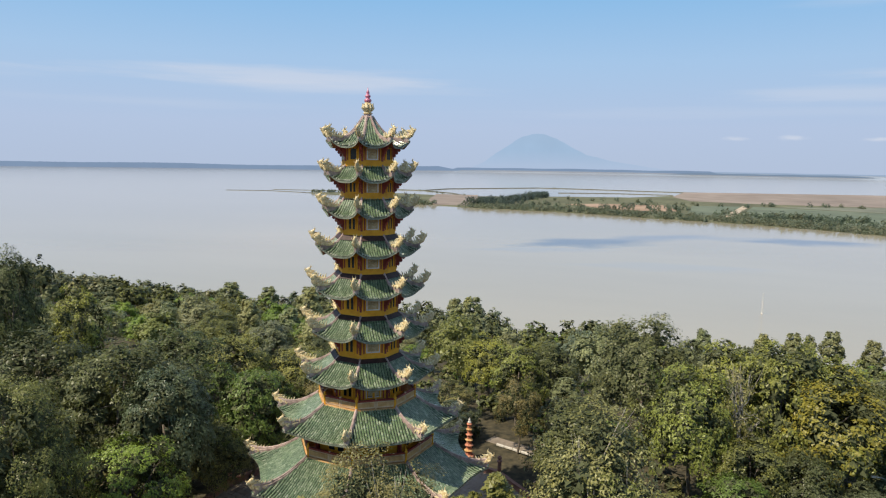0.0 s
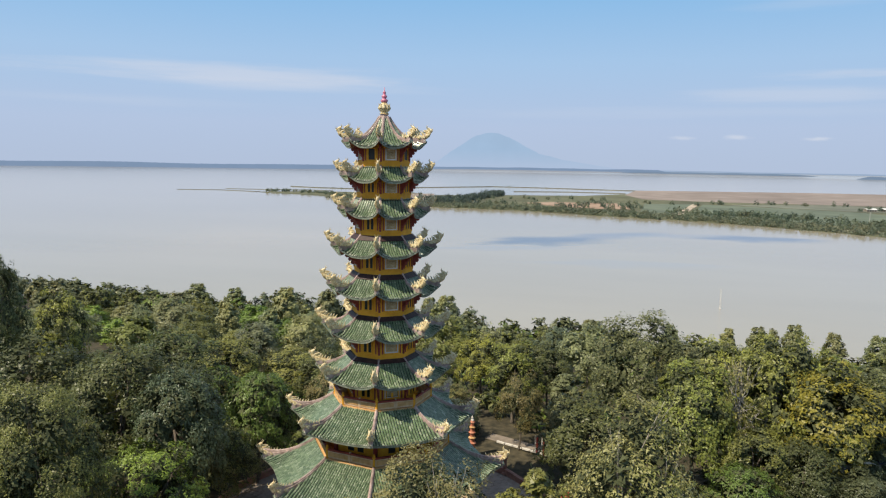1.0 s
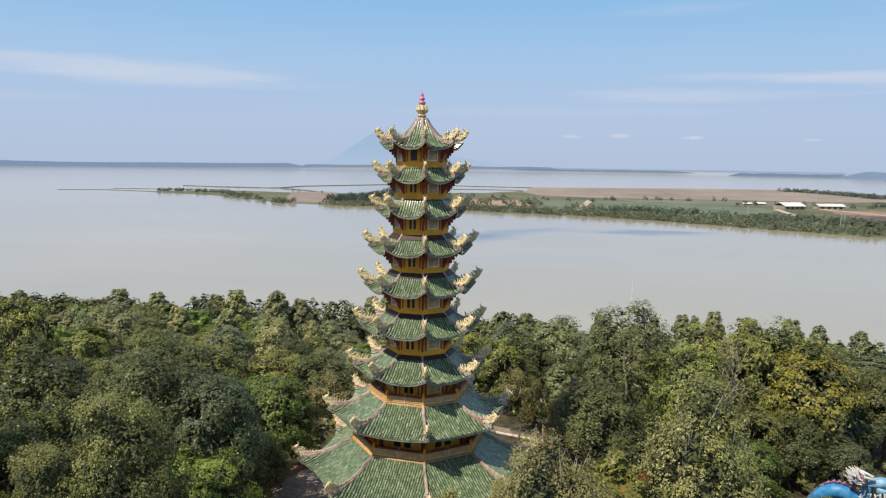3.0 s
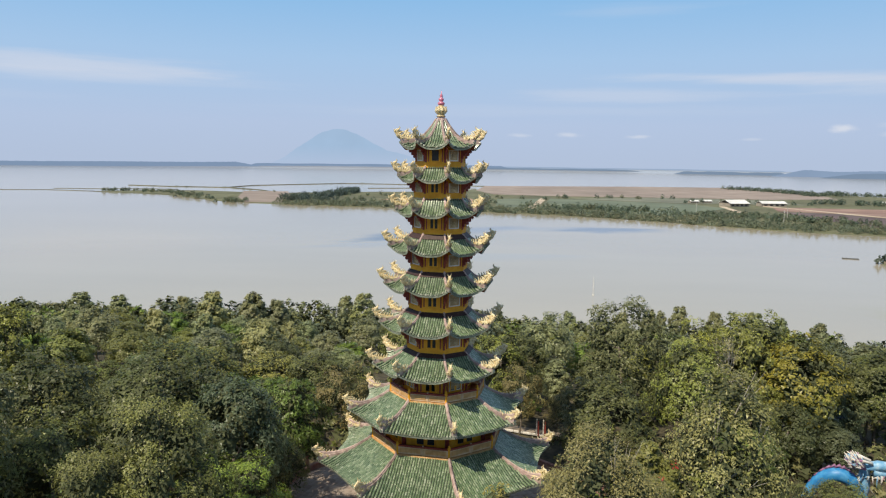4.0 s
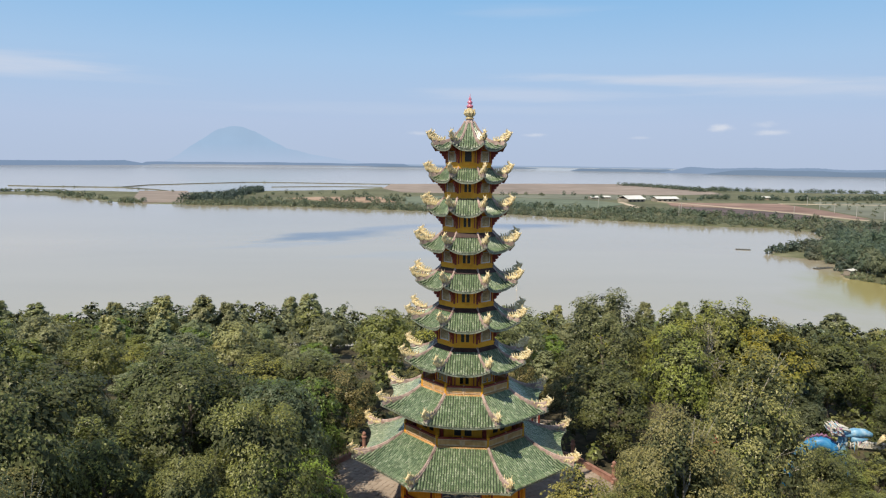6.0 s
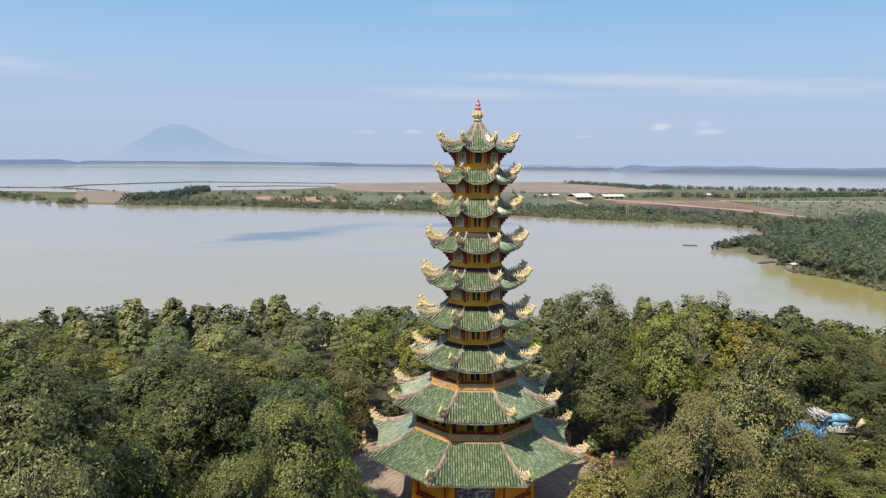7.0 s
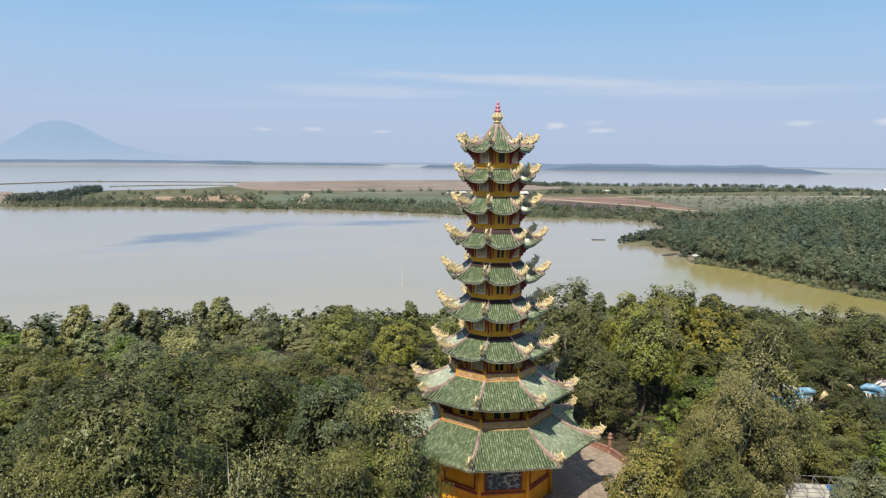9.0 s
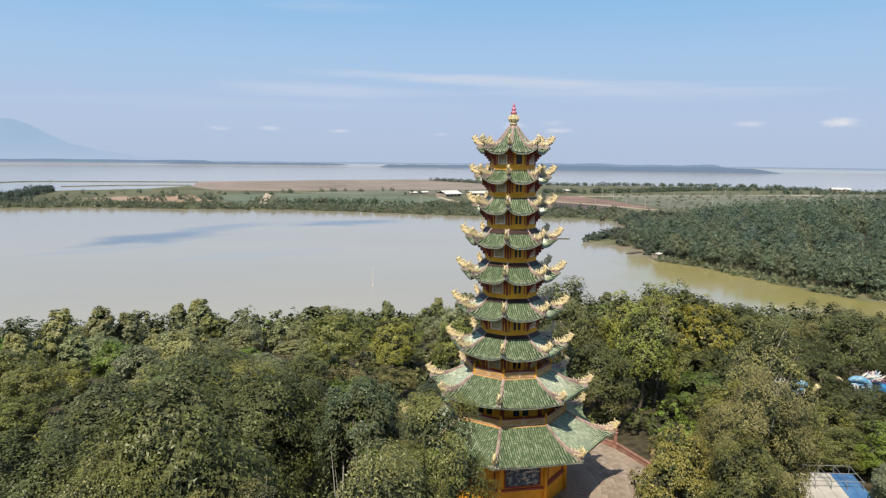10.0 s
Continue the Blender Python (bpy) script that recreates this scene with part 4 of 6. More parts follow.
# ---------------------------------------------------------------- trees
def leaves_into(rng, centres, radii, count, size, flat=0.75, out=None, mid=None, spread=None, inner=False):
    """Leaf blades on the shells of clumps: (n*3, 3) verts of triangles; out: the way each clump faces; mid, spread: the crown's heart and half sizes, from
    which the blades face outwards; inner: blades within the clumps instead of over them."""
    centres, radii = np.asarray(centres), np.asarray(radii)
    share = radii ** 2 / (radii ** 2).sum()
    pick = rng.choice(len(centres), count, p=share)
    d = rng.normal(size=(count, 3))
    d[:, 2] = d[:, 2] * 0.85 + 0.3
    d /= np.linalg.norm(d, axis=1, keepdims=True)
    if out is not None:
        d += out[pick] * 0.7
        d /= np.linalg.norm(d, axis=1, keepdims=True)
    depth = 0.3 + 0.5 * rng.random(count) ** 0.5 if inner else 1.06 - 0.4 * rng.random(count) ** 2
    p = centres[pick] + d * (radii[pick] * depth)[:, None] * np.array([1, 1, flat])
    p += rng.normal(size=(count, 3)) * 0.06 * radii.mean()
    if mid is None:
        nrm = d * 0.8 + rng.normal(size=(count, 3)) * 0.38 + np.array([0, 0, 0.3])
    else:
        away_from = (p - np.asarray(mid)) / np.asarray(spread)
        away_from /= np.linalg.norm(away_from, axis=1, keepdims=True) + 1e-6
        nrm = away_from * 0.85 + d * 0.3 + rng.normal(size=(count, 3)) * 0.36 + np.array([0, 0, 0.15])
    nrm /= np.linalg.norm(nrm, axis=1, keepdims=True)
    t = np.cross(nrm, rng.normal(size=(count, 3)))
    t /= np.linalg.norm(t, axis=1, keepdims=True)
    b = np.cross(nrm, t)
    s = size * rng.uniform(0.6, 1.4, (count, 1))
    v = np.stack([p - t * s * 0.5 - b * s * 0.28, p - t * s * 0.35 + b * s * 0.34, p + t * s * 0.68], 1)
    return v.reshape(-1, 3)


def triples(nv):
    return np.arange(nv).reshape(-1, 3)


def quick_mesh(name, verts, faces, mats, slots=None):
    """Triangles in bulk."""
    me = bpy.data.meshes.new(name)
    me.vertices.add(len(verts))
    me.vertices.foreach_set("co", np.asarray(verts, np.float32).ravel())
    me.loops.add(len(faces) * 3)
    me.loops.foreach_set("vertex_index", np.asarray(faces, np.int32).ravel())
    me.polygons.add(len(faces))
    me.polygons.foreach_set("loop_start", np.arange(0, len(faces) * 3, 3, dtype=np.int32))
    for m in mats:
        me.materials.append(m)
    if slots is not None:
        me.polygons.foreach_set("material_index", np.asarray(slots, np.int32))
    me.update(calc_edges=True)
    return me


def crown_lobes(rng, high, wide, base, n, shape):
    """Boughs of foliage spread over an uneven dome: centres, radii and the ways they face."""
    tall = high - base
    mid = base + tall * 0.42
    k = np.arange(n) + 0.5
    u = 1 - k / n * 1.5 + rng.normal(size=n) * 0.05
    u = np.clip(u, -0.55, 0.99)
    a = k * 2.39996 + rng.normal(size=n) * 0.3
    flat = np.sqrt(1 - u * u)
    d = np.stack([flat * np.cos(a), flat * np.sin(a), u], 1)
    w = (u + 0.55) / 1.54
    narrow = {"round": 1.05 - 0.1 * w, "cone": 1.16 - 0.55 * w, "tall": 0.98 - 0.1 * w}[shape]
    swell = rng.uniform(0.8, 1.1, n)
    radii = wide * min(1.0, (24 / n) ** 0.5) * rng.uniform(0.3, 0.44, n) * (1.08 - 0.2 * w)
    c = np.stack([d[:, 0] * wide * 0.7 * narrow * swell, d[:, 1] * wide * 0.7 * narrow * swell,
                  mid + d[:, 2] * swell * tall * np.where(u > 0, 0.46, 0.4)], 1)
    c[:, 2] = np.minimum(c[:, 2], high - radii * 0.75)
    c += rng.normal(size=(n, 3)) * wide * 0.05
    return c, radii, d


def sprays(rng, c, radii, d, each, flat):
    """Sprays of leaves over the boughs: centres, radii, facing."""
    n = len(c) * each
    own = np.repeat(np.arange(len(c)), each)
    o = rng.normal(size=(n, 3)) + d[own] * 0.8 + np.array([0, 0, 0.35])
    o /= np.linalg.norm(o, axis=1, keepdims=True)
    p = c[own] + o * (radii[own] * rng.uniform(0.6, 0.92, n))[:, None] * np.array([1, 1, flat])
    # smaller sprays that close the gaps between neighbouring boughs
    i = rng.integers(len(c), size=n // 7)
    gap = np.linalg.norm(c[i][:, None, :] - c[None], axis=2)
    gap[np.arange(len(i)), i] = 99
    j = np.argsort(gap, axis=1)[np.arange(len(i)), rng.integers(4, size=len(i))]
    f = rng.uniform(0.35, 0.65, len(i))[:, None]
    q = c[i] * (1 - f) + c[j] * f + d[i] * (radii[i] * rng.uniform(0.1, 0.6, len(i)))[:, None]
    r = radii[own] * rng.uniform(0.24, 0.42, n)
    return np.concatenate([p, q]), np.concatenate([r, radii[i] * 0.42]), np.concatenate([o, d[i]])


def trunk_mesh(rng, high, wide, base, centres, bark, thick, bare=0, twigs=2):
    bm = bmesh.new()
    lean = rng.normal(size=2) * 0.25
    top = Vector((lean[0], lean[1], base + (high - base) * 0.55))
    bend = Vector((rng.normal() * 0.25, rng.normal() * 0.25, base * 0.6))
    tube(bm, [(0, 0, -0.4), (0, 0, 0.25), bend, top], [thick * 1.5, thick * 1.1, thick * 0.85, thick * 0.4], 8)
    for i in rng.choice(len(centres), min(len(centres), (10 if twigs else 6) + bare), replace=False):
        c = Vector(centres[i]) * (1.06 if i % 3 == 0 and bare else 0.94)
        f = rng.uniform(0.5, 1.0)
        start = bend.lerp(top, f)
        mid = start.lerp(c, 0.5) + Vector((rng.normal() * 0.25, rng.normal() * 0.25, -0.3))
        tube(bm, [start, mid, c], [thick * 0.36, thick * 0.18, thick * 0.05], 5 if twigs else 4)
        for _ in range(twigs):
            w = Vector(rng.normal(size=3)) * 0.55
            tube(bm, [mid.lerp(c, 0.4), mid.lerp(c, 0.75) + w * 0.6, c + w], [thick * 0.14, thick * 0.08, thick * 0.02], 4)
    return bake(bm, "trunk", bark, True)


def tree_kind(seed, label, high, wide, base, leaf, shape="round", boughs=18, each=14, n_leaves=7000, size=0.3, thick=0.22, bark=None, bare=0, second=None, flat=1.0, twigs=2, heart=1.0, thin=1.0, solid=False):
    rng = np.random.default_rng(seed)
    n_leaves = int(n_leaves * thin)
    c, r, d = crown_lobes(rng, high, wide, base, boughs, shape)
    p, pr, o = sprays(rng, c, r, d, each, flat)
    mid, spread = (0, 0, base + (high - base) * 0.36), (wide, wide, (high - base) * 0.6)
    v = leaves_into(rng, p, pr, n_leaves, size, flat, o, mid, spread)
    mats = [LEAF[leaf], INNER_SHADE]
    slots = np.zeros(n_leaves, np.int32)
    if second:      # a few boughs of the second colour
        mats.append(LEAF[second])
        some = c[rng.choice(len(c), max(2, len(c) // 6), replace=False)]
        near = np.min(np.linalg.norm(v[::3][:, None, :] - some[None], axis=2), axis=1) < r.mean() * 1.0
        slots[near & (rng.random(n_leaves) < 0.8)] = 2
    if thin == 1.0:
        # inner blades, darkened to paint the crown's inner shade unless solid
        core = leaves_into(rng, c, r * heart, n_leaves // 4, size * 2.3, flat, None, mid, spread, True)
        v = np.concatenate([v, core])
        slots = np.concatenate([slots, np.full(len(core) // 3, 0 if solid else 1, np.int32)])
    crown = quick_mesh("crown", v, triples(len(v)), mats, slots)
    trunk = trunk_mesh(rng, high, wide, base, p, bark or BARK, thick, bare, twigs)
    return {"trunk": trunk, "crown": crown, "high": high, "wide": wide, "label": label, "first": None}


KIND_TABLE = {  # seed, label, height, crown radius, where it begins, leaves, and the rest
    "dark": (1, "dense dark green broadleaf tree on the hill", 14, 4.8, 2.4, "dark", {}),
    "dark2": (2, "broad dark green tree with an uneven crown", 15, 5.2, 2.0, "dark", {"boughs": 32, "second": "mid"}),
    "mid": (3, "mid-green broadleaf tree with clumped foliage", 13.5, 4.9, 2.2, "mid", {"boughs": 30}),
    "mid2": (4, "green tree with paler sprays in its crown", 13.5, 4.4, 2.4, "mid", {"shape": "tall", "second": "olive"}),
    "dome": (15, "tall broad green tree with a dense rounded crown", 15, 6.0, 1.4, "sage", {"boughs": 44, "each": 10}),
    "lush": (5, "bright green feathery tree", 10.5, 4.4, 1.4, "lush", {"flat": 0.6, "boughs": 30}),
    "olive": (6, "olive-grey tree with pale sunlit leaves and bare twigs", 15, 4.6, 3.0, "olive",
              {"shape": "tall", "boughs": 26, "bare": 10, "bark": PALE_BARK, "second": "brown"}),
    "olive2": (7, "olive-grey tree with a pointed sunlit crown", 15, 5.0, 2.6, "olive", {"shape": "cone", "boughs": 26, "bare": 6, "bark": PALE_BARK, "second": "mid"}),
    "brown": (8, "brownish dry-leaved tree with a wide crown", 13, 5.0, 2.4, "brown", {"boughs": 20, "second": "olive", "bare": 3}),
    "yellow": (9, "yellow-green tree with turning leaves", 11.5, 4.0, 2.2, "yellow", {"second": "lime", "boughs": 28}),
    "yellow2": (10, "light green rounded tree tinged with yellow", 12, 4.4, 2.2, "lime", {"boughs": 32, "second": "mid", "shape": "tall"}),
    "gold": (13, "golden olive tree with a dense rounded crown", 12, 4.0, 1.6, "gold", {"boughs": 26}),
    "blue": (11, "bluish dark green tree with glossy leaves", 10.5, 3.8, 2.0, "blue", {}),
    "slim": (12, "slender tree with a thin pale trunk", 12.5, 2.4, 3.6, "pale", {"shape": "tall", "boughs": 22, "bark": PALE_BARK, "thick": 0.14, "second": "olive"}),
    "bare": (14, "almost leafless tree with pale forked branches", 13, 2.2, 3.0, "olive", {"shape": "tall", "boughs": 14, "bark": PALE_BARK, "thick": 0.17, "bare": 24, "thin": 0.12, "twigs": 3}),
}
SIZES = {  # by distance: seed, leaves to a bough, leaf length, inner mass
    "_near": (60, 230, 0.116, 0.95), "_close": (20, 100, 0.172, 0.95), "": (0, 62, 0.22, 0.95), "_far": (40, 34, 0.3, 0.95),
}
KINDS = {}


def kind_of(key, size):
    """A kind of tree, built when it is first wanted."""
    if key + size not in KINDS:
        seed, label, high, wide, base, leaf, more = KIND_TABLE[key]
        more_seed, leaves, length, heart = SIZES[size]
        more = {"boughs": 26, **more}
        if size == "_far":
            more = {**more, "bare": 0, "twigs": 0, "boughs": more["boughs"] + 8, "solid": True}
            # distant crowns take a paler leaf, haze put into the colour
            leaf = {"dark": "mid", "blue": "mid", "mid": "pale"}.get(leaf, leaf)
        KINDS[key + size] = tree_kind(seed + more_seed, label, high, wide, base, leaf, n_leaves=leaves * 128, size=length, heart=heart, **more)
    return KINDS[key + size]


rng = np.random.default_rng(77)
planted = []


def plant(kind, x, y, top=None, wide=None, turn=None):
    """A tree standing on the ground, its crown's top at a height."""
    d = math.hypot(max(0.0, abs(x + 3) - 25), y + 54)
    k = kind_of(kind, "_near" if d < 36 else "_close" if d < 50 else "_far" if d > 92 else "")
    z = float(ground_height(np.array([x]), np.array([y]))[0]) if math.hypot(x, y) > 16 else -0.05
    sz = 1.0 if top is None else max(0.22, (top - z) / k["high"])
    sw = (sz * 0.5 + 0.5 if wide is None else wide / k["wide"])
    turn = rng.uniform(0, 360) if turn is None else turn
    m = pose(x, y, z, 0, 0, turn)
    scale = Matrix.Diagonal((sw, sw, sz, 1))
    if k["first"] is None:
        tree = thing("tree", m, k["label"], "tree", "trees on the hill")
        part("trunk", k["trunk"], tree)
        part("crown", k["crown"], tree)
        tree.scale = (sw, sw, sz)
        k["first"] = tree
    else:
        keep = k["first"].scale.copy()
        tree = copy_thing(k["first"], m)
        tree.scale = (sw, sw, sz)
        k["first"].scale = keep
    planted.append((x, y, sw * k["wide"]))
    return tree


# trees that stand out: kind, x, y, height of the top, crown radius
PLACED = [
    ("olive", -22.5, -33.5, 20.2, 3.6), ("mid2", -28.5, -17.5, 19.0, 4.8), ("mid2", -14.2, -18.6, 16.6, 3.9), ("mid", -31.5, -19.5, 16.8, 4.4),
    ("mid", -25, -11.5, 13.2, 4.6), ("mid2", -17.2, -20.5, 14.4, 3.6), ("lush", -13.3, -11.0, 10.4, 4.0), ("blue", -14.8, -5.2, 13.2, 3.8),
    ("dark2", -22.6, -2.0, 14.4, 5.2), ("dark2", -33, -0.5, 14.2, 5.4), ("lush", -13.6, 4.2, 11.0, 3.6), ("dark", -27.5, 12, 11.6, 5.2),
    ("yellow2", -48.5, 19, 13.6, 3.6), ("mid", -20.5, 25.5, 6.6, 4.4), ("brown", -10.5, 15, 8.4, 3.4), ("yellow2", 0.6, 36.5, 7.8, 3.6), ("dark", -6, 43, 8.2, 4.6),
    ("mid", 13.6, 43, 8.2, 4.4), ("dome", 19.9, 23.9, 14.9, 6.0), ("yellow2", 24.4, 12.6, 13.0, 4.2), ("dark", 15.8, 9.0, 9.9, 4.7),
    ("olive2", 18.9, -11.2, 16.0, 4.5), ("olive", 9.8, -19.6, 16.0, 4.2), ("gold", 13.6, -13.2, 10.4, 3.3), ("slim", 6.4, -32.6, 16.4, 2.0),
    ("mid2", 6.2, -22.4, 12.4, 3.2), ("lush", 12.2, -9.6, 8.6, 2.6), ("gold", 4.6, -17.8, 11.5, 3.2), ("yellow", 36.2, 16.0, 12.4, 5.0), ("yellow2", 32, 18.4, 14.8, 4.6), ("yellow2", 27.8, 20.6, 13.2, 3.8),
    ("yellow2", 37.5, 26, 11.6, 4.6), ("yellow2", 46.5, 19.5, 9.6, 4.0), ("brown", 63.6, 20.4, 9.0, 4.8), ("dark", 55.5, 24, 7.0, 4.2), ("dark", 41.5, 22, 10.4, 4.2), ("dark", -47.6, 9, 19.0, 3.4), ("dark2", -56, 14, 18.8, 4.6),
    ("lush", 27.5, 6.5, 6.4, 3.2), ("mid", 28.2, -6.0, 7.0, 2.8), ("dark2", -19.6, 1.4, 12.6, 4.4), ("dark", 46, 20, 9.8, 4.8), ("dark2", 55, 9, 11.4, 4.8), ("mid", 30, -9.5, 5.2, 3.2), ("lush", 33.5, -13, 6.2, 3.6), ("mid", 31.0, -4.0, 5.9, 2.6), ("mid2", 34.6, -5.2, 5.4, 2.6), ("dark", 38.0, -4.8, 6.4, 2.8), ("dark", 41.6, -4.8, 6.2, 3.0), ("mid", 45.2, -5.2, 4.6, 2.6), ("dark", 43, -13, 7.0, 4.2),
    ("bare", 28.1, 14.4, 14.2, 1.9), ("dark", 33.0, 10.6, 7.2, 3.2), ("mid2", 29.0, 10.2, 8.0, 3.2), ("blue", 37.5, 10.4, 5.2, 2.6), ("blue", 40.8, 17.0, 6.4, 2.8), ("bare", 25.6, -21.5, 15.2, 2.6), ("slim", 12.5, 22, 7.5, 1.8), ("brown", 13.5, 17.5, 6.4, 2.8), ("yellow2", 6.2, 27, 9.6, 3.4), ("brown", 8.2, 19.0, 8.2, 2.5), ("dark", 9.5, 30.5, 8.6, 3.8),
    ("lush", -18.5, 13, 8.0, 3.6), ("dark", -14.5, 22, 7.6, 4.0), ("lush", -21, 8.5, 9.4, 3.4), ("dark2", -36, -10, 14.4, 4.8), ("olive2", -25.5, -23.5, 14.6, 4.2),
    ("mid2", -36, -26, 14.6, 4.4), ("olive2", -13.5, -26, 11.2, 3.4), ("mid", -8.5, -22.5, 8.2, 3.0), ("lush", -2, -24, 7.0, 3.0), ("olive", 18.6, -30.5, 12.0, 2.8),
    ("olive2", 25.5, -22.5, 12.5, 3.6), ("mid2", 23.5, -1.5, 7.4, 3.4), ("mid", -13.6, -1.2, 7.6, 3.0),
]
SLIM = [(57, 127, -7.5, 2.6), (49, 126, -8.5, 2.4), (52.8, 129, -9.4, 2.0), (63.5, 119, -7.2, 2.4), (70, 111.5, -5.5, 2.6), (74.6, 108, -6.2, 2.2), (81, 103, -6.0, 2.6), (43, 131, -10.4, 2.2),
        (10.5, 147, -14.4, 3.0), (9.7, 128, -10.0, 2.6), (-22.8, 109, -2.3, 3.2), (-27.2, 109.5, -3.2, 2.6), (95, 88, -4.0, 3.6), (-100.7, 124, -6.8, 3.6), (-100.5, 144, -11.4, 3.2),
        (-45.6, 71.8, 4.4, 2.8), (-40.2, 79.6, 2.8, 3.0), (-36, 82, 1.0, 2.4), (-70, 118, -6.0, 3.0), (30, 138, -12.0, 2.6)]
for kind, x, y, top, wide in PLACED + [("slim", x, y, top + 1.1, wide) for x, y, top, wide in SLIM]:
    plant(kind, x, y, top, wide)

# the wood between them
names = ["dark", "dark2", "mid", "mid2", "lush", "olive", "brown", "blue", "slim"]
odds = np.array([0.22, 0.17, 0.2, 0.12, 0.12, 0.06, 0.06, 0.03, 0.02])
tries = 0
while len(planted) < 300 and tries < 9000:
    tries += 1
    y = rng.uniform(-36, 84)
    x = rng.uniform(-30 - (y + 55) * 0.78, 22 + (y + 55) * 0.85)
    r = math.hypot(x, y)
    if r < 19.5 or (y < 8 and r < 21) or (29 < x < 41 and -4 < y < 6) or (40 < x < 52 and -5 < y < 4) or (37 < x < 43 and 9 < y < 17) or (20 < x < 28 and -18 < y < -10):
        continue
    if abs((x + 28) * 0.615 - (y + 56) * 0.787) < 4.2 and -32 < y < -10:      # the way up to the kiosk stays open
        continue
    if y < -30 and abs(x + 5) < 40 and rng.random() < 0.5:
        continue
    if any((x - a) ** 2 + (y - b) ** 2 < (0.86 * w + 3.3) ** 2 for a, b, w in planted):
        continue
    g = float(ground_height(np.array([x]), np.array([y]))[0])
    kind = str(rng.choice(names, p=odds / odds.sum()))
    if x < -8 and kind in ("brown", "olive") and y > -22:
        kind = "dark" if rng.random() < 0.6 else "mid"
    if x > 22 and y > 0:
        kind = str(rng.choice(["yellow", "yellow2", "mid", "dark", "lush", "mid2"], p=[0.06, 0.4, 0.18, 0.16, 0.1, 0.1]))
    if x > 39 and y > -2:
        kind = str(rng.choice(["dark", "blue", "dark2", "mid"]))
    # some trees stand out above the rest as domes
    tall = rng.uniform(9.5, 13.0) if rng.random() < 0.38 else rng.uniform(4.6, 8.0)
    if r < 44:
        tall *= 0.86
    if y > 18:
        tall *= 0.78
    if 18 < x < 52 and -22 < y < 16:
        tall = rng.uniform(4.6, 6.4)
    if y < -12:
        tall = rng.uniform(8, 11)
    if x > 39 and y > -2:
        tall = rng.uniform(4.8, 7.4)
    if y > 40 and not -62 < x < -12:                     # the wood falls away behind the tall domes
        tall *= 0.68
    if y > 52 and rng.random() < 0.4:          # slender trees stand out above the shore
        plant(str(rng.choice(["slim", "slim", "mid2"])), x, y, g + tall + 1.0, rng.uniform(2.0, 3.0))
        continue
    plant(kind, x, y, g + tall, 1.9 + tall * rng.uniform(0.2, 0.3))


# the wood going on down to the shore, and the woods across the cove: too many to count
def wood(name, spots, seed, leaves, size, kinds, label, high=(8, 12), wide=(2.8, 4.2), trunks=True, clumps=14, solid=False, skirt=0.18, pointed=0.0, dip=None):
    g = np.random.default_rng(seed)
    vs, slots = [], []
    for x, y in spots:
        z = float(ground_height(np.array([x]), np.array([y]))[0])
        h, w = g.uniform(*high) * (0.68 if dip and dip(x, y) else 1.0), g.uniform(*wide)
        c, r, d = crown_lobes(g, h, w, h * skirt, clumps, "cone" if g.random() < pointed else "round" if g.random() < 0.6 else "tall")
        p, pr, o = sprays(g, c, r, d, 3, 0.95)
        mid, spread = (0, 0, h * 0.35), (w, w, h * 0.62)
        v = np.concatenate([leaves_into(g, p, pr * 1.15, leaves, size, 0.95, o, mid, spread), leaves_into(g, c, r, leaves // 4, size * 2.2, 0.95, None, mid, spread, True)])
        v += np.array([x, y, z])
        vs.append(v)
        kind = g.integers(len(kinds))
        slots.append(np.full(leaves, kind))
        # inner blades take the painted shade colour unless solid
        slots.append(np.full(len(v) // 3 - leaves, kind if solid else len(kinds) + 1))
        if trunks:
            a = g.random() * 6.28
            t, b = 0.16, np.array([math.cos(a), math.sin(a), 0]) * 0.16
            d = np.array([-b[1], b[0], 0])
            foot, head = np.array([x, y, z - 0.3]), np.array([x, y, z + h * 0.6])
            for p, q in ((b, d), (d, -b), (-b, -d), (-d, b)):
                vs.append(np.array([foot + p, foot + q, head + q * 0.5, foot + p, head + q * 0.5, head + p * 0.5]))
                slots.append(np.array([len(kinds)] * 2))
    v = np.concatenate(vs)
    ob = new(name, quick_mesh(name, v, triples(len(v)), [LEAF[k] for k in kinds] + [BARK, INNER_SHADE], np.concatenate(slots)))
    return tagged(ob, label, "wood", kind="stuff")


def scatter(g, n, spread, test, gap):
    got = []
    cell = {}
    for _ in range(n * 14):
        if len(got) >= n:
            break
        x, y = g.uniform(spread[0], spread[1]), g.uniform(spread[2], spread[3])
        key = (int(x // gap), int(y // gap))
        if not test(x, y) or any(k in cell for k in ((key[0] + i, key[1] + j) for i in (0,) for j in (0,))):
            continue
        cell[key] = 1
        got.append((x, y))
    return got


def along(points, gap, wide, g, keep=1.0):
    """Random spots along a line."""
    got = []
    for (x0, y0), (x1, y1) in zip(points, points[1:]):
        n = max(1, int(math.hypot(x1 - x0, y1 - y0) / gap))
        for i in range(n):
            u = (i + g.random()) / n
            if g.random() < keep:
                got.append((x0 + (x1 - x0) * u + g.normal() * wide, y0 + (y1 - y0) * u + g.normal() * wide))
    return got


def in_poly(poly):
    return lambda x, y: bool(inside(poly, np.array([x]), np.array([y]))[0])


g = np.random.default_rng(5)
SLOPE = [(-260, 60), (-110, 84), (85, 84), (120, 30), (230, 14), (204, 62), (146, 108), (108, 132), (38, 146), (-20, 143), (-70, 147), (-105, 155), (-250, 172)]
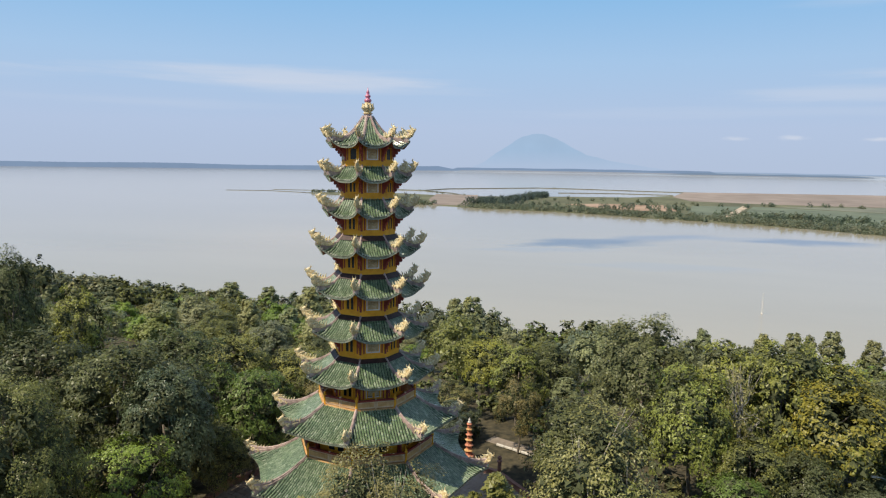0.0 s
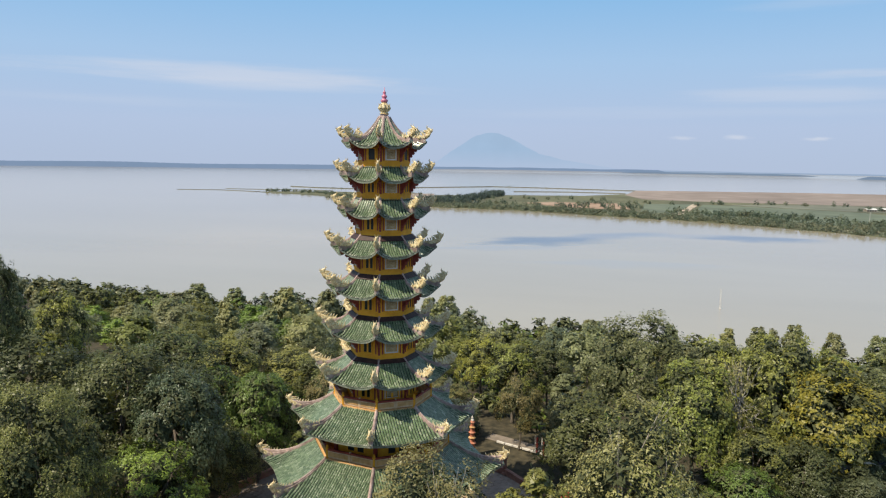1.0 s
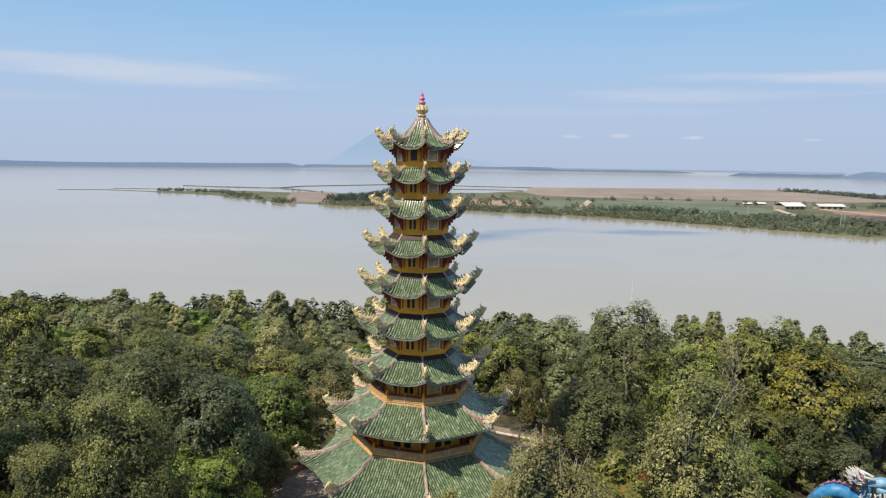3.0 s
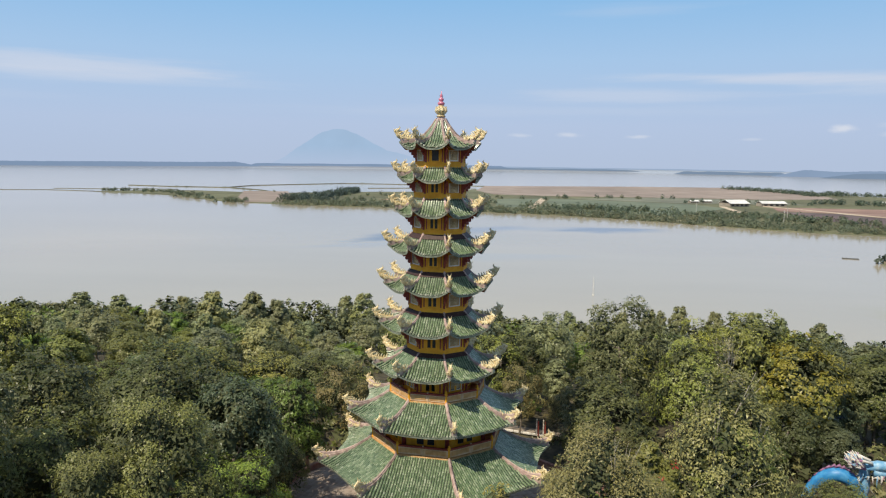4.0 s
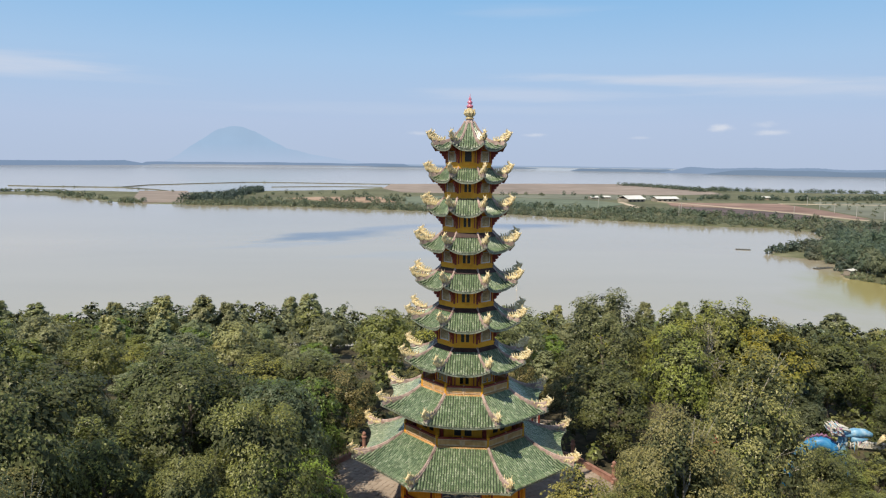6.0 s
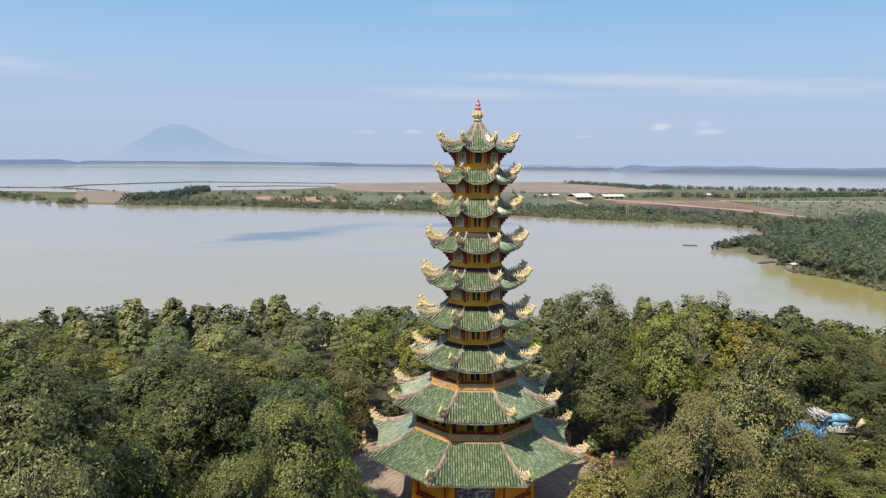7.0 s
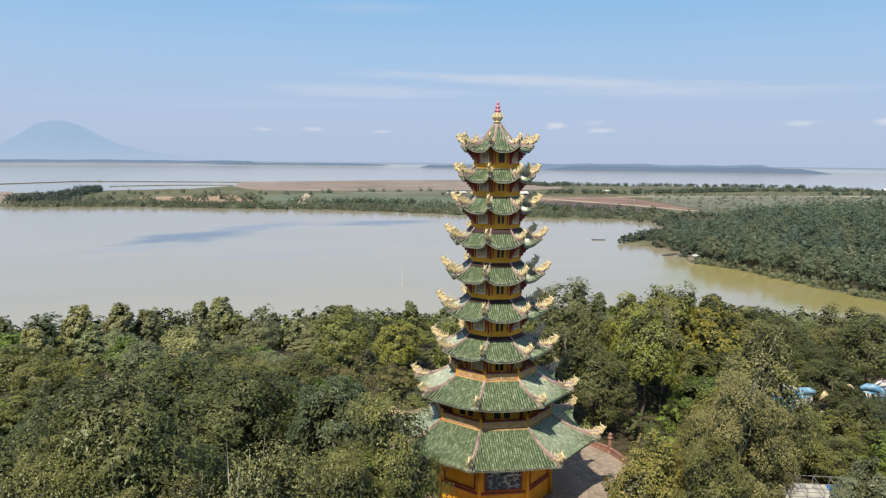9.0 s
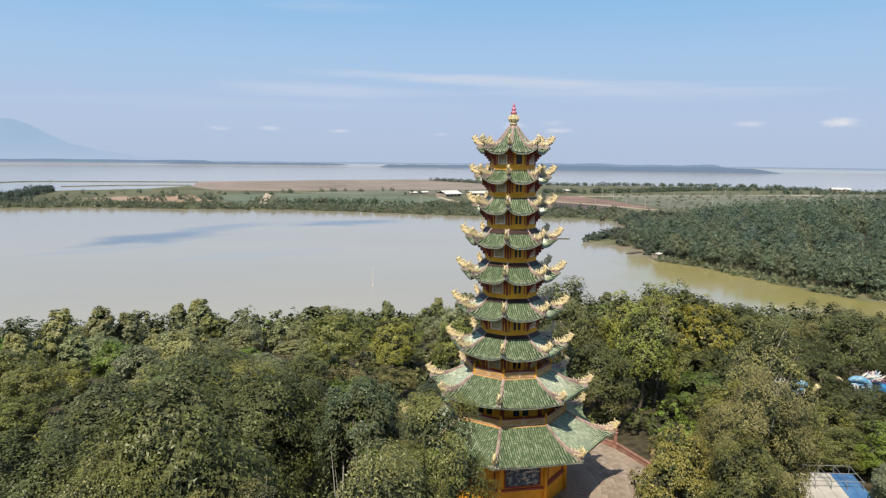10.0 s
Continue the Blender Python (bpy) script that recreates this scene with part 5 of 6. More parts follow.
near_shore = lambda x, y: in_poly(SLOPE)(x, y) and -110 < x < 100 and y < 118
wood("shore_wood", scatter(g, 190, (-110, 100, 60, 118), near_shore, 6.0), 21, 640, 0.5, ["mid", "far_mid", "pale", "mid", "blue", "pale", "lush"],
     "mixed green wood running down towards the lake", (6.0, 11.5), (2.6, 4.6), clumps=14, skirt=0.05, dip=lambda x, y: not -62 < x < -12)
wood("shore_wood", scatter(g, 260, (-260, 250, 30, 165), lambda x, y: in_poly(SLOPE)(x, y) and not near_shore(x, y), 5.8), 26, 230, 0.8, ["mid", "pale", "olive", "pale", "far_mid"],
     "low mixed wood along the lake shore", (7, 11.5), (3.0, 4.4), clumps=12, skirt=0.05, dip=lambda x, y: not -90 < x < 20)
SIDE = [(-30, -36), (-75, 0), (-120, 60), (-110, 84), (-260, 60), (-200, -30), (-90, -60)]
wood("hill_wood", scatter(g, 170, (-260, -20, -60, 84), lambda x, y: in_poly(SIDE)(x, y) and all((x - a) ** 2 + (y - b) ** 2 > 16 for a, b, w in planted), 5.6),
     22, 480, 0.66, ["dark", "mid", "dark", "olive", "brown"], "dense mixed wood on the hillside", (10, 14), (3.4, 5.0))
EAST = [(240, 266), (258, 335), (330, 420), (420, 440), (560, 400), (640, 250), (560, 90), (420, 66), (296, 112), (246, 148), (240, 182), (243, 215), (240, 245)]
shore_row = lambda x, y: in_poly(EAST)(x, y) and x < 262
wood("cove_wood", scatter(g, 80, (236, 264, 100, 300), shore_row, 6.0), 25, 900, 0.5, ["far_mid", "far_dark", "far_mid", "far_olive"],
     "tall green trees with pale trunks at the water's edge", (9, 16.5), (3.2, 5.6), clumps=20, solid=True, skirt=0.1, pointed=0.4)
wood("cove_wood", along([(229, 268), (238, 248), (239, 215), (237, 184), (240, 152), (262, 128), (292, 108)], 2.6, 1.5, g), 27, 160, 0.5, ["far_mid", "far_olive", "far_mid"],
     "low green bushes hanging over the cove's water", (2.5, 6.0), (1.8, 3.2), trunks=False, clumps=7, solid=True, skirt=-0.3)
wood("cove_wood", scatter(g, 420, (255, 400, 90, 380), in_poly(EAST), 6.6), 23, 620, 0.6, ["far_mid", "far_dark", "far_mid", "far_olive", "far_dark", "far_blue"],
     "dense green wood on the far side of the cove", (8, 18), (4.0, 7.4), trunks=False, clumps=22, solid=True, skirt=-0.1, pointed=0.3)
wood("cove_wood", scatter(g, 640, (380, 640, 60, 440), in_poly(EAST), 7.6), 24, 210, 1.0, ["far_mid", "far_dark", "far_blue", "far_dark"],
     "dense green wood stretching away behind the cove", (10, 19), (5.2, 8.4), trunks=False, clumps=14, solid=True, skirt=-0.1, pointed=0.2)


# undergrowth between the trunks
def brush(x, y):
    r = math.hypot(x, y)
    return r > 16.5 and not (30 < x < 40 and -3 < y < 5) and not (41 < x < 51 and -4 < y < 3) and not (16.5 < y < 20.5 and 4.5 < x < 12.5)


wood("undergrowth", scatter(g, 560, (-50, 62, -40, 56), brush, 3.2), 31, 80, 0.42, ["mid", "dark", "lush", "olive", "brown"],
     "low tangled undergrowth beneath the trees", (1.2, 2.8), (1.3, 2.2), trunks=False, clumps=6)


# ---------------------------------------------------------------- the peninsula's fields, woods and sheds
SOIL = {
    "pale_brown_field": [(0.235, 0.185, 0.155), (0.29, 0.235, 0.2), (0.345, 0.29, 0.25)],
    "bare_orange_soil": [(0.28, 0.19, 0.13), (0.38, 0.26, 0.18), (0.46, 0.33, 0.25)],
    "green_field": [(0.1, 0.125, 0.085), (0.135, 0.165, 0.112), (0.175, 0.2, 0.14)],
    "grassy_field": [(0.125, 0.135, 0.1), (0.165, 0.175, 0.128), (0.215, 0.215, 0.165)],
    "plum_ploughed_field": [(0.085, 0.06, 0.062), (0.125, 0.09, 0.09), (0.17, 0.13, 0.12)],
    "red_brown_field": [(0.2, 0.12, 0.095), (0.28, 0.18, 0.145), (0.35, 0.24, 0.19)],
    "pond_water": [(0.4, 0.38, 0.33), (0.46, 0.44, 0.4), (0.52, 0.5, 0.46)],
    "dirt_road": [(0.42, 0.33, 0.24), (0.5, 0.41, 0.31), (0.56, 0.47, 0.37)],
}
SOIL = {k: material(k, c, 0.95, 0.03, 0.25, 0.0) for k, c in SOIL.items()}
FIELDS = [
    ("pale_brown_field", [(31, 1560), (397, 1675), (640, 1700), (690, 1410), (620, 1160), (480, 1110), (330, 1130), (160, 1120), (40, 1150), (10, 1300)], "broad pale brown fallow field"),
    ("pale_brown_field", [(-288, 836), (-240, 833), (-258, 950), (-312, 1140), (-385, 1130), (-335, 950)], "pale brown bare flat near the shore"),
    ("bare_orange_soil", [(-130, 945), (-85, 985), (0, 1000), (25, 870), (-20, 850), (-70, 880)], "bare orange soil between bushes"),
    ("green_field", [(32, 830), (40, 1010), (108, 1030), (70, 800)], "flat green crop field"),
    ("green_field", [(84, 795), (122, 1035), (300, 950), (330, 860), (215, 700), (150, 770)], "flat green crop field"),
    ("grassy_field", [(150, 1040), (300, 1120), (460, 1090), (480, 960), (300, 960)], "dry grassy field"),
    ("grassy_field", [(540, 740), (640, 930), (900, 880), (1180, 830), (1120, 560), (800, 470), (560, 520), (505, 600)], "dry grassy scrubland"),
    ("plum_ploughed_field", [(372, 810), (430, 785), (462, 700), (468, 620), (452, 545), (372, 575), (362, 705)], "dark plum-brown ploughed field"),
    ("red_brown_field", [(402, 900), (560, 880), (538, 755), (496, 596), (474, 620), (468, 705), (436, 792), (376, 822)], "red-brown bare field beside a road"),
]
for key, outline, label in FIELDS:
    bm = bmesh.new()
    top = [bm.verts.new((x, y, LAKE + 1.15)) for x, y in outline]
    low = [bm.verts.new((x, y, LAKE + 0.2)) for x, y in outline]
    bm.faces.new(top)
    for i in range(len(outline)):
        j = (i + 1) % len(outline)
        bm.faces.new((top[i], top[j], low[j], low[i]))
    tagged(new("field", bake(bm, "field", SOIL[key])), label, "field", kind="structure")


def strip(name, points, wide, high, mat, label, category):
    """A raised band along points: a dyke or a road."""
    bm = bmesh.new()
    rows = []
    for i, p in enumerate(points):
        a, b = Vector((*points[max(i - 1, 0)], 0)), Vector((*points[min(i + 1, len(points) - 1)], 0))
        d = (b - a).normalized()
        s = Vector((-d.y, d.x, 0)) * wide / 2
        p = Vector((*p, 0))
        rows.append([bm.verts.new(p - s * 1.5 + Vector((0, 0, LAKE - 0.6))), bm.verts.new(p - s + Vector((0, 0, LAKE + high))),
                     bm.verts.new(p + s + Vector((0, 0, LAKE + high))), bm.verts.new(p + s * 1.5 + Vector((0, 0, LAKE - 0.6)))])
    for a, b in zip(rows, rows[1:]):
        for q in range(3):
            bm.faces.new((a[q], b[q], b[q + 1], a[q + 1]))
    return tagged(new(name, bake(bm, name, mat)), label, category, kind="structure")


DYKE = material("mossy_earth_dyke", [(0.085, 0.09, 0.065), (0.12, 0.125, 0.09), (0.16, 0.16, 0.12)], 0.95, 0.08, 0.3)
strip("dyke", [(-676, 1318), (-588, 1288), (-467, 1280), (-454, 1399), (-386, 1496), (-297, 1611), (-204, 1607), (-5, 1564), (60, 1560)], 5, 1.2, DYKE, "narrow earth dyke between flooded ponds", "dyke")
strip("dyke", [(-467, 1280), (-380, 1200), (-320, 1105)], 5, 1.0, DYKE, "narrow earth dyke between flooded ponds", "dyke")
strip("dyke", [(-770, 1060), (-700, 1085), (-610, 1060)], 9, 0.5, DYKE, "mud bank just above the water", "mud bank")
strip("dyke", [(-720, 1140), (-640, 1150), (-570, 1180), (-520, 1170)], 10, 0.5, DYKE, "mud bank just above the water", "mud bank")
strip("dyke", [(-205, 1350), (-100, 1400), (10, 1390)], 5, 1.0, DYKE, "narrow earth dyke between flooded ponds", "dyke")
strip("road", [(72, 786), (84, 860), (112, 1036)], 9, 1.3, SOIL["dirt_road"], "pale dirt track between green fields", "road")
strip("road", [(336, 900), (326, 840), (317, 777)], 7, 1.3, SOIL["dirt_road"], "pale dirt track near the sheds", "road")
strip("road", [(398, 925), (410, 889), (440, 790), (471, 700), (480, 620), (494, 580), (520, 545)], 9, 1.35, SOIL["dirt_road"], "pale dirt road along ploughed land", "road")
strip("road", [(560, 884), (640, 870), (800, 850), (1000, 830)], 8, 1.3, SOIL["dirt_road"], "pale dirt road across the scrubland", "road")


g = np.random.default_rng(12)
edge = [(-232, 812), (-214, 806), (-104, 792), (-12, 750), (76, 718), (142, 684), (232, 606), (275, 570), (338, 545), (372, 512)]
inner = [(-230, 840), (-104, 822), (0, 780), (90, 745), (160, 712), (245, 640), (290, 600), (350, 575), (400, 545)]
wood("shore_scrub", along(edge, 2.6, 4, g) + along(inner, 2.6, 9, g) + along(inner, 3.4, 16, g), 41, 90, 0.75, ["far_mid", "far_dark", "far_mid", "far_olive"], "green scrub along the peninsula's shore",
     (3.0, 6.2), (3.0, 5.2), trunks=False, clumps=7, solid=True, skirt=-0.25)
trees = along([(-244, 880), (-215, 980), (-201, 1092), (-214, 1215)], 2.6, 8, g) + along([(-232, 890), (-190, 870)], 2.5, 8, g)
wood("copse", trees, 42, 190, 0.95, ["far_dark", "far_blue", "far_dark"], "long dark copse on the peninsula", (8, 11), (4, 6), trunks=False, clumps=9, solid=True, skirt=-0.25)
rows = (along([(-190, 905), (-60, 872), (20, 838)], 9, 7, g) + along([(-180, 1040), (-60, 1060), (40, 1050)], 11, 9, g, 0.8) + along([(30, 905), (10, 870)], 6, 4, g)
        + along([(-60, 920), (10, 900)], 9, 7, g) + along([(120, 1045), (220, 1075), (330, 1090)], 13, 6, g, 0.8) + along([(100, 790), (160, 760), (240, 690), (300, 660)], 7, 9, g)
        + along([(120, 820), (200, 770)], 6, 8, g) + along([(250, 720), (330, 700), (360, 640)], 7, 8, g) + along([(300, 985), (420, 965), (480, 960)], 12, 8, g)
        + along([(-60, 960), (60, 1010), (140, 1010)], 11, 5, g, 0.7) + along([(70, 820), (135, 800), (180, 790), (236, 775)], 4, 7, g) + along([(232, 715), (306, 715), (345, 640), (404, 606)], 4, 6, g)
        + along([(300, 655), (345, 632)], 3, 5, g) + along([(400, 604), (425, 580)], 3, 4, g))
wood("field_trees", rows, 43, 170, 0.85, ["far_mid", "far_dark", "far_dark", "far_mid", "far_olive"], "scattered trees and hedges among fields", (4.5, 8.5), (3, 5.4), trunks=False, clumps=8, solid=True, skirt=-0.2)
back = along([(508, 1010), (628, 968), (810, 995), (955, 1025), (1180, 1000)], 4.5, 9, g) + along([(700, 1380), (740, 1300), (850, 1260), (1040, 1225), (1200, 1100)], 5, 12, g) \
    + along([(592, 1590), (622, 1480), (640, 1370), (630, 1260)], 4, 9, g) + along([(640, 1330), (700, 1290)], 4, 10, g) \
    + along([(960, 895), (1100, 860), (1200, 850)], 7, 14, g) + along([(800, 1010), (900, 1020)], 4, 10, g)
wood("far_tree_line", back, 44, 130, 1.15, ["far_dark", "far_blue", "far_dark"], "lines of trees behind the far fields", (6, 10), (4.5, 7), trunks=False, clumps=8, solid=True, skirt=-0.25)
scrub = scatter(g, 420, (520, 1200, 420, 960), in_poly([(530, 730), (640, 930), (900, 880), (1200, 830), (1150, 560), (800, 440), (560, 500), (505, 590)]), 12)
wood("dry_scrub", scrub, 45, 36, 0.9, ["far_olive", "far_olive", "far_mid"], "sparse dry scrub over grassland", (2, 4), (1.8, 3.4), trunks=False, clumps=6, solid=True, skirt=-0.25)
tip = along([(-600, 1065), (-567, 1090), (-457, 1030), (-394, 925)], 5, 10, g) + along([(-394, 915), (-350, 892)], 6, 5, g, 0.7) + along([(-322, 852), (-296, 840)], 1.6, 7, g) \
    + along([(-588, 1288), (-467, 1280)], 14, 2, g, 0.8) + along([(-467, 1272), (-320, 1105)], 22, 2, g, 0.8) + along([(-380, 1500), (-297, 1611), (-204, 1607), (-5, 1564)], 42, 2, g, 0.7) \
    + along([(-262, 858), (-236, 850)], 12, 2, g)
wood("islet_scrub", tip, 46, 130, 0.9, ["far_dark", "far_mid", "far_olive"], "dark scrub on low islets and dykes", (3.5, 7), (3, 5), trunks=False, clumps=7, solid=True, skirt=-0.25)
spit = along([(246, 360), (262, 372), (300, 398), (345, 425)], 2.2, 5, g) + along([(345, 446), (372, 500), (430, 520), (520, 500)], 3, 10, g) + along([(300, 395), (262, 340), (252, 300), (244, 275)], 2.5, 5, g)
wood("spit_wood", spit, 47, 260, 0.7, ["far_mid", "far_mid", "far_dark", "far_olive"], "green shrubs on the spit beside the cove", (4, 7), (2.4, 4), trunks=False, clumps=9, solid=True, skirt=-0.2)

WHITE_SHEET = material("white_roof_sheets", [(0.62, 0.61, 0.58), (0.74, 0.73, 0.7), (0.8, 0.79, 0.77)], 0.5, 0.3, 0.2)
BRICKISH = material("rendered_shed_wall", [(0.3, 0.25, 0.2), (0.42, 0.37, 0.31)], 0.9, 0.4, 0.3)


def shed(x, y, turn, long, deep, high, label):
    ob = thing("shed", pose(x, y, LAKE + 1.0, 0, 0, turn), label, "shed", "sheds on the peninsula")
    bm = bmesh.new()
    box(bm, long, deep, high, pose(0, 0, high / 2))
    part("wall", bake(bm, "wall", BRICKISH), ob)
    bm = bmesh.new()
    prof = [(-deep * 0.58, high - 0.2), (0, high + deep * 0.2), (deep * 0.58, high - 0.2), (deep * 0.58, high - 0.5), (0, high + deep * 0.2 - 0.3), (-deep * 0.58, high - 0.5)]
    ends = [[bm.verts.new((q * long * 0.52, b, z)) for b, z in prof] for q in (-1, 1)]
    for i in range(6):
        j = (i + 1) % 6
        bm.faces.new((ends[0][i], ends[0][j], ends[1][j], ends[1][i]))
    bm.faces.new(ends[0][::-1])
    bm.faces.new(ends[1])
    part("roof", bake(bm, "roof", WHITE_SHEET), ob, label="white metal sheet roof")
    for q in range(4):
        bm = bmesh.new()
        box(bm, long * 0.12, 0.1, high * 0.5, None, 0.02)
        part("doorway", bake(bm, "doorway", DARK), ob, pose((q - 1.5) * long * 0.23, -deep / 2 - 0.03, high * 0.45))
    return ob


shed(322, 978, 12, 13, 8, 3, "small low shed with a white metal roof")
shed(344, 988, 10, 13, 8, 3, "small low shed with a white metal roof")
shed(357, 915, 20, 31, 22, 4.5, "wide open shed with a bright white roof")
shed(411, 926, 10, 36, 14, 4.5, "long low shed with a white metal roof")
shed(600, 990, -5, 14, 8, 4, "small white-roofed shed among trees")
shed(1180, 940, -30, 34, 14, 5, "white-roofed shed near the far shore")

# power poles over the fields
POLE = material("concrete_pole", [(0.45, 0.43, 0.4), (0.58, 0.56, 0.52)], 0.8, 1.0, 0.2)
first = None
for i, (x, y) in enumerate([(330, 690), (252, 740), (500, 640), (520, 705), (545, 770), (470, 560), (580, 850), (640, 760), (600, 640), (430, 640), (700, 700), (760, 790), (305, 640)]):
    m = pose(x, y, LAKE + 0.8)
    if first is None:
        first = thing("power_pole", m, "slim concrete power pole in the fields", "power pole", "power poles over the fields")
        bm = bmesh.new()
        lathe(bm, [(0.3, 0), (0.18, 12.5)], 8)
        part("pole", bake(bm, "pole", POLE), first)
        bm = bmesh.new()
        box(bm, 2.6, 0.2, 0.2, pose(0, 0, 11.6))
        part("crossarm", bake(bm, "crossarm", POLE), first)
    else:
        copy_thing(first, m)

# floating house, rafts and a pole in the lake
hut = thing("floating_house", pose(236, 279, LAKE, 0, 0, 25), "small floating house with a white roof by the wooded shore", "floating house")
bm = bmesh.new()
box(bm, 7.5, 5.0, 0.6, pose(0, 0, 0.25), 0.05)
part("raft", bake(bm, "raft", BARK), hut)
bm = bmesh.new()
box(bm, 5.0, 3.6, 2.2, pose(0, 0, 1.6))
part("cabin", bake(bm, "cabin", BRICKISH), hut)
bm = bmesh.new()
for s in (-1, 1):
    box(bm, 6.0, 2.5, 0.12, pose(0, s * 1.1, 3.0, -s * 16), 0.02)
part("roof", bake(bm, "roof", WHITE_SHEET), hut, label="white sheet roof")
for i, (x, y, l) in enumerate([(237, 302, 13), (235, 383, 9)]):
    raft = thing("fish_raft", pose(x, y, LAKE, 0, 0, 20 - 40 * (i > 0)), "low dark raft of poles floating on the lake", "raft", "rafts near the cove")
    for q in range(4):
        bm = bmesh.new()
        tube(bm, [(-l / 2, q * 0.9 - 1.35, 0.15), (l / 2, q * 0.9 - 1.35, 0.15)], [0.28, 0.28], 6)
        part("log", bake(bm, "log", WET_WOOD), raft)
    for q in range(5):
        bm = bmesh.new()
        box(bm, 0.3, 3.6, 0.2, None, 0.03)
        part("cross_beam", bake(bm, "cross_beam", WET_WOOD), raft, pose((q - 2) * l * 0.22, 0, 0.45))
stake = thing("lake_pole", pose(55, 244, LAKE), "tall thin whitish pole standing in the lake", "pole")
bm = bmesh.new()
tube(bm, [(0, 0, -2), (0.05, 0, 4), (0.0, 0.05, 8.0)], [0.13, 0.11, 0.07], 8)
part("shaft", bake(bm, "shaft", WHITE), stake)
bm = bmesh.new()
lathe(bm, [(0.3, -0.2), (0.38, 0.1), (0.3, 0.35)], 10)
part("float_collar", bake(bm, "float_collar", WHITE), stake)


# ---------------------------------------------------------------- round the pagoda: terrace, parapet, small stupa, statues
bm = bmesh.new()
lathe(bm, [(15.2, -0.5), (15.2, -0.03), (15.0, -0.012)], 48)
terrace = new("pavement", bake(bm, "pavement", PAVING))
tagged(terrace, "worn brownish stone terrace round the pagoda", "terrace", kind="structure")

ROSE = material("rose_plaster", [(0.26, 0.12, 0.09), (0.36, 0.19, 0.145), (0.45, 0.28, 0.22)], 0.75, 2.0, 0.3, 0.2, 12)
bm = bmesh.new()
box(bm, 5.55, 0.28, 0.5, pose(0, 0, 0.25), 0.03)
low_wall = bake(bm, "parapet_wall", ROSE)
bm = bmesh.new()
box(bm, 5.6, 0.38, 0.09, pose(0, 0, 0.55), 0.02)
coping = bake(bm, "coping", ROSE)
bm = bmesh.new()
lathe(bm, [(0.26, 0), (0.26, 0.2), (0.18, 0.26), (0.18, 1.5), (0.26, 1.56), (0.26, 1.68), (0.14, 1.74), (0.2, 1.86), (0.2, 2.0), (0.05, 2.16)], 12)
pier = bake(bm, "pier", ROSE)
first = None
for k in range(16):
    if k in (2, 3):
        continue
    side = TURN + 22.5 * k
    at = spot(14.55, side + 11.25)
    m = Matrix.Translation(at) @ Matrix.Rotation(math.atan2(at.y, at.x) - math.pi / 2, 4, "Z")
    if first is None:
        first = thing("parapet", m, "low rose plastered parapet with a round pier", "parapet", "parapets round the terrace")
        part("parapet_wall", low_wall, first)
        part("coping", coping, first)
        part("pier", pier, first, pose(2.85, 0, 0))
    else:
        copy_thing(first, m)

# small terracotta stupa
ORANGE = material("orange_red_plaster", [(0.46, 0.14, 0.07), (0.6, 0.23, 0.13), (0.68, 0.34, 0.22)], 0.7, 4.0, 0.25)
stupa = thing("small_stupa", pose(3.9, 15.8, 0.0), "slender orange-red miniature pagoda with many small roofs", "stupa")
z, r = 0.0, 0.46
bm = bmesh.new()
lathe(bm, [(0.6, 0), (0.6, 0.35), (0.48, 0.42)], 8)
part("plinth", bake(bm, "plinth", ORANGE), stupa)
z = 0.42
for q in range(6):
    bm = bmesh.new()
    lathe(bm, [(r * 0.72, z), (r * 0.72, z + 0.42)], 8)
    tier = part("tier_wall", bake(bm, "tier_wall", ORANGE), stupa)
    bm = bmesh.new()
    lathe(bm, [(r * 1.02, z + 0.38), (r * 1.08, z + 0.44), (r * 0.8, z + 0.52), (r * 0.62, z + 0.58)], 8)
    part("tier_roof", bake(bm, "tier_roof", ORANGE if q % 2 else RAIL), stupa)
    z += 0.54
    r *= 0.9
bm = bmesh.new()
lathe(bm, [(0.16, z), (0.2, z + 0.1), (0.1, z + 0.22), (0.12, z + 0.3), (0.02, z + 0.55)], 10)
part("finial", bake(bm, "finial", WHITE), stupa, label="pale pointed finial")

# low white kerb and path beyond the terrace
bm = bmesh.new()
box(bm, 9, 1.6, 0.08, None, 0.02)
tagged(new("path", bake(bm, "path", PAVING)), "short paved path beyond the terrace", "path", kind="structure").matrix_basis = pose(8.8, 19.9, 0.0, 0, 0, -20)
kerb = thing("kerb", pose(8.5, 19.0, 0, 0, 0, -20), "low white kerb beside the path", "kerb")
for q in range(6):
    bm = bmesh.new()
    box(bm, 0.95, 0.2, 0.24, pose(0, 0, 0.08), 0.04)
    part("kerb_stone", bake(bm, "kerb_stone", WHITE), kerb, pose((q - 2.5) * 1.0, 0, 0))


gate = thing("garden_gate", pose(10.4, 18.2, 0, 0, 0, -20), "narrow gate frame of white and dark red posts", "gate")
for q, (x, mat) in enumerate(((-0.45, WHITE), (-0.25, RED), (0.3, WHITE), (0.5, RED))):
    bm = bmesh.new()
    box(bm, 0.14, 0.14, 1.9 - 0.2 * (q % 2), pose(0, 0, 0.95 - 0.1 * (q % 2)), 0.02)
    part("gate_post", bake(bm, "gate_post", mat), gate, pose(x, 0, 0))


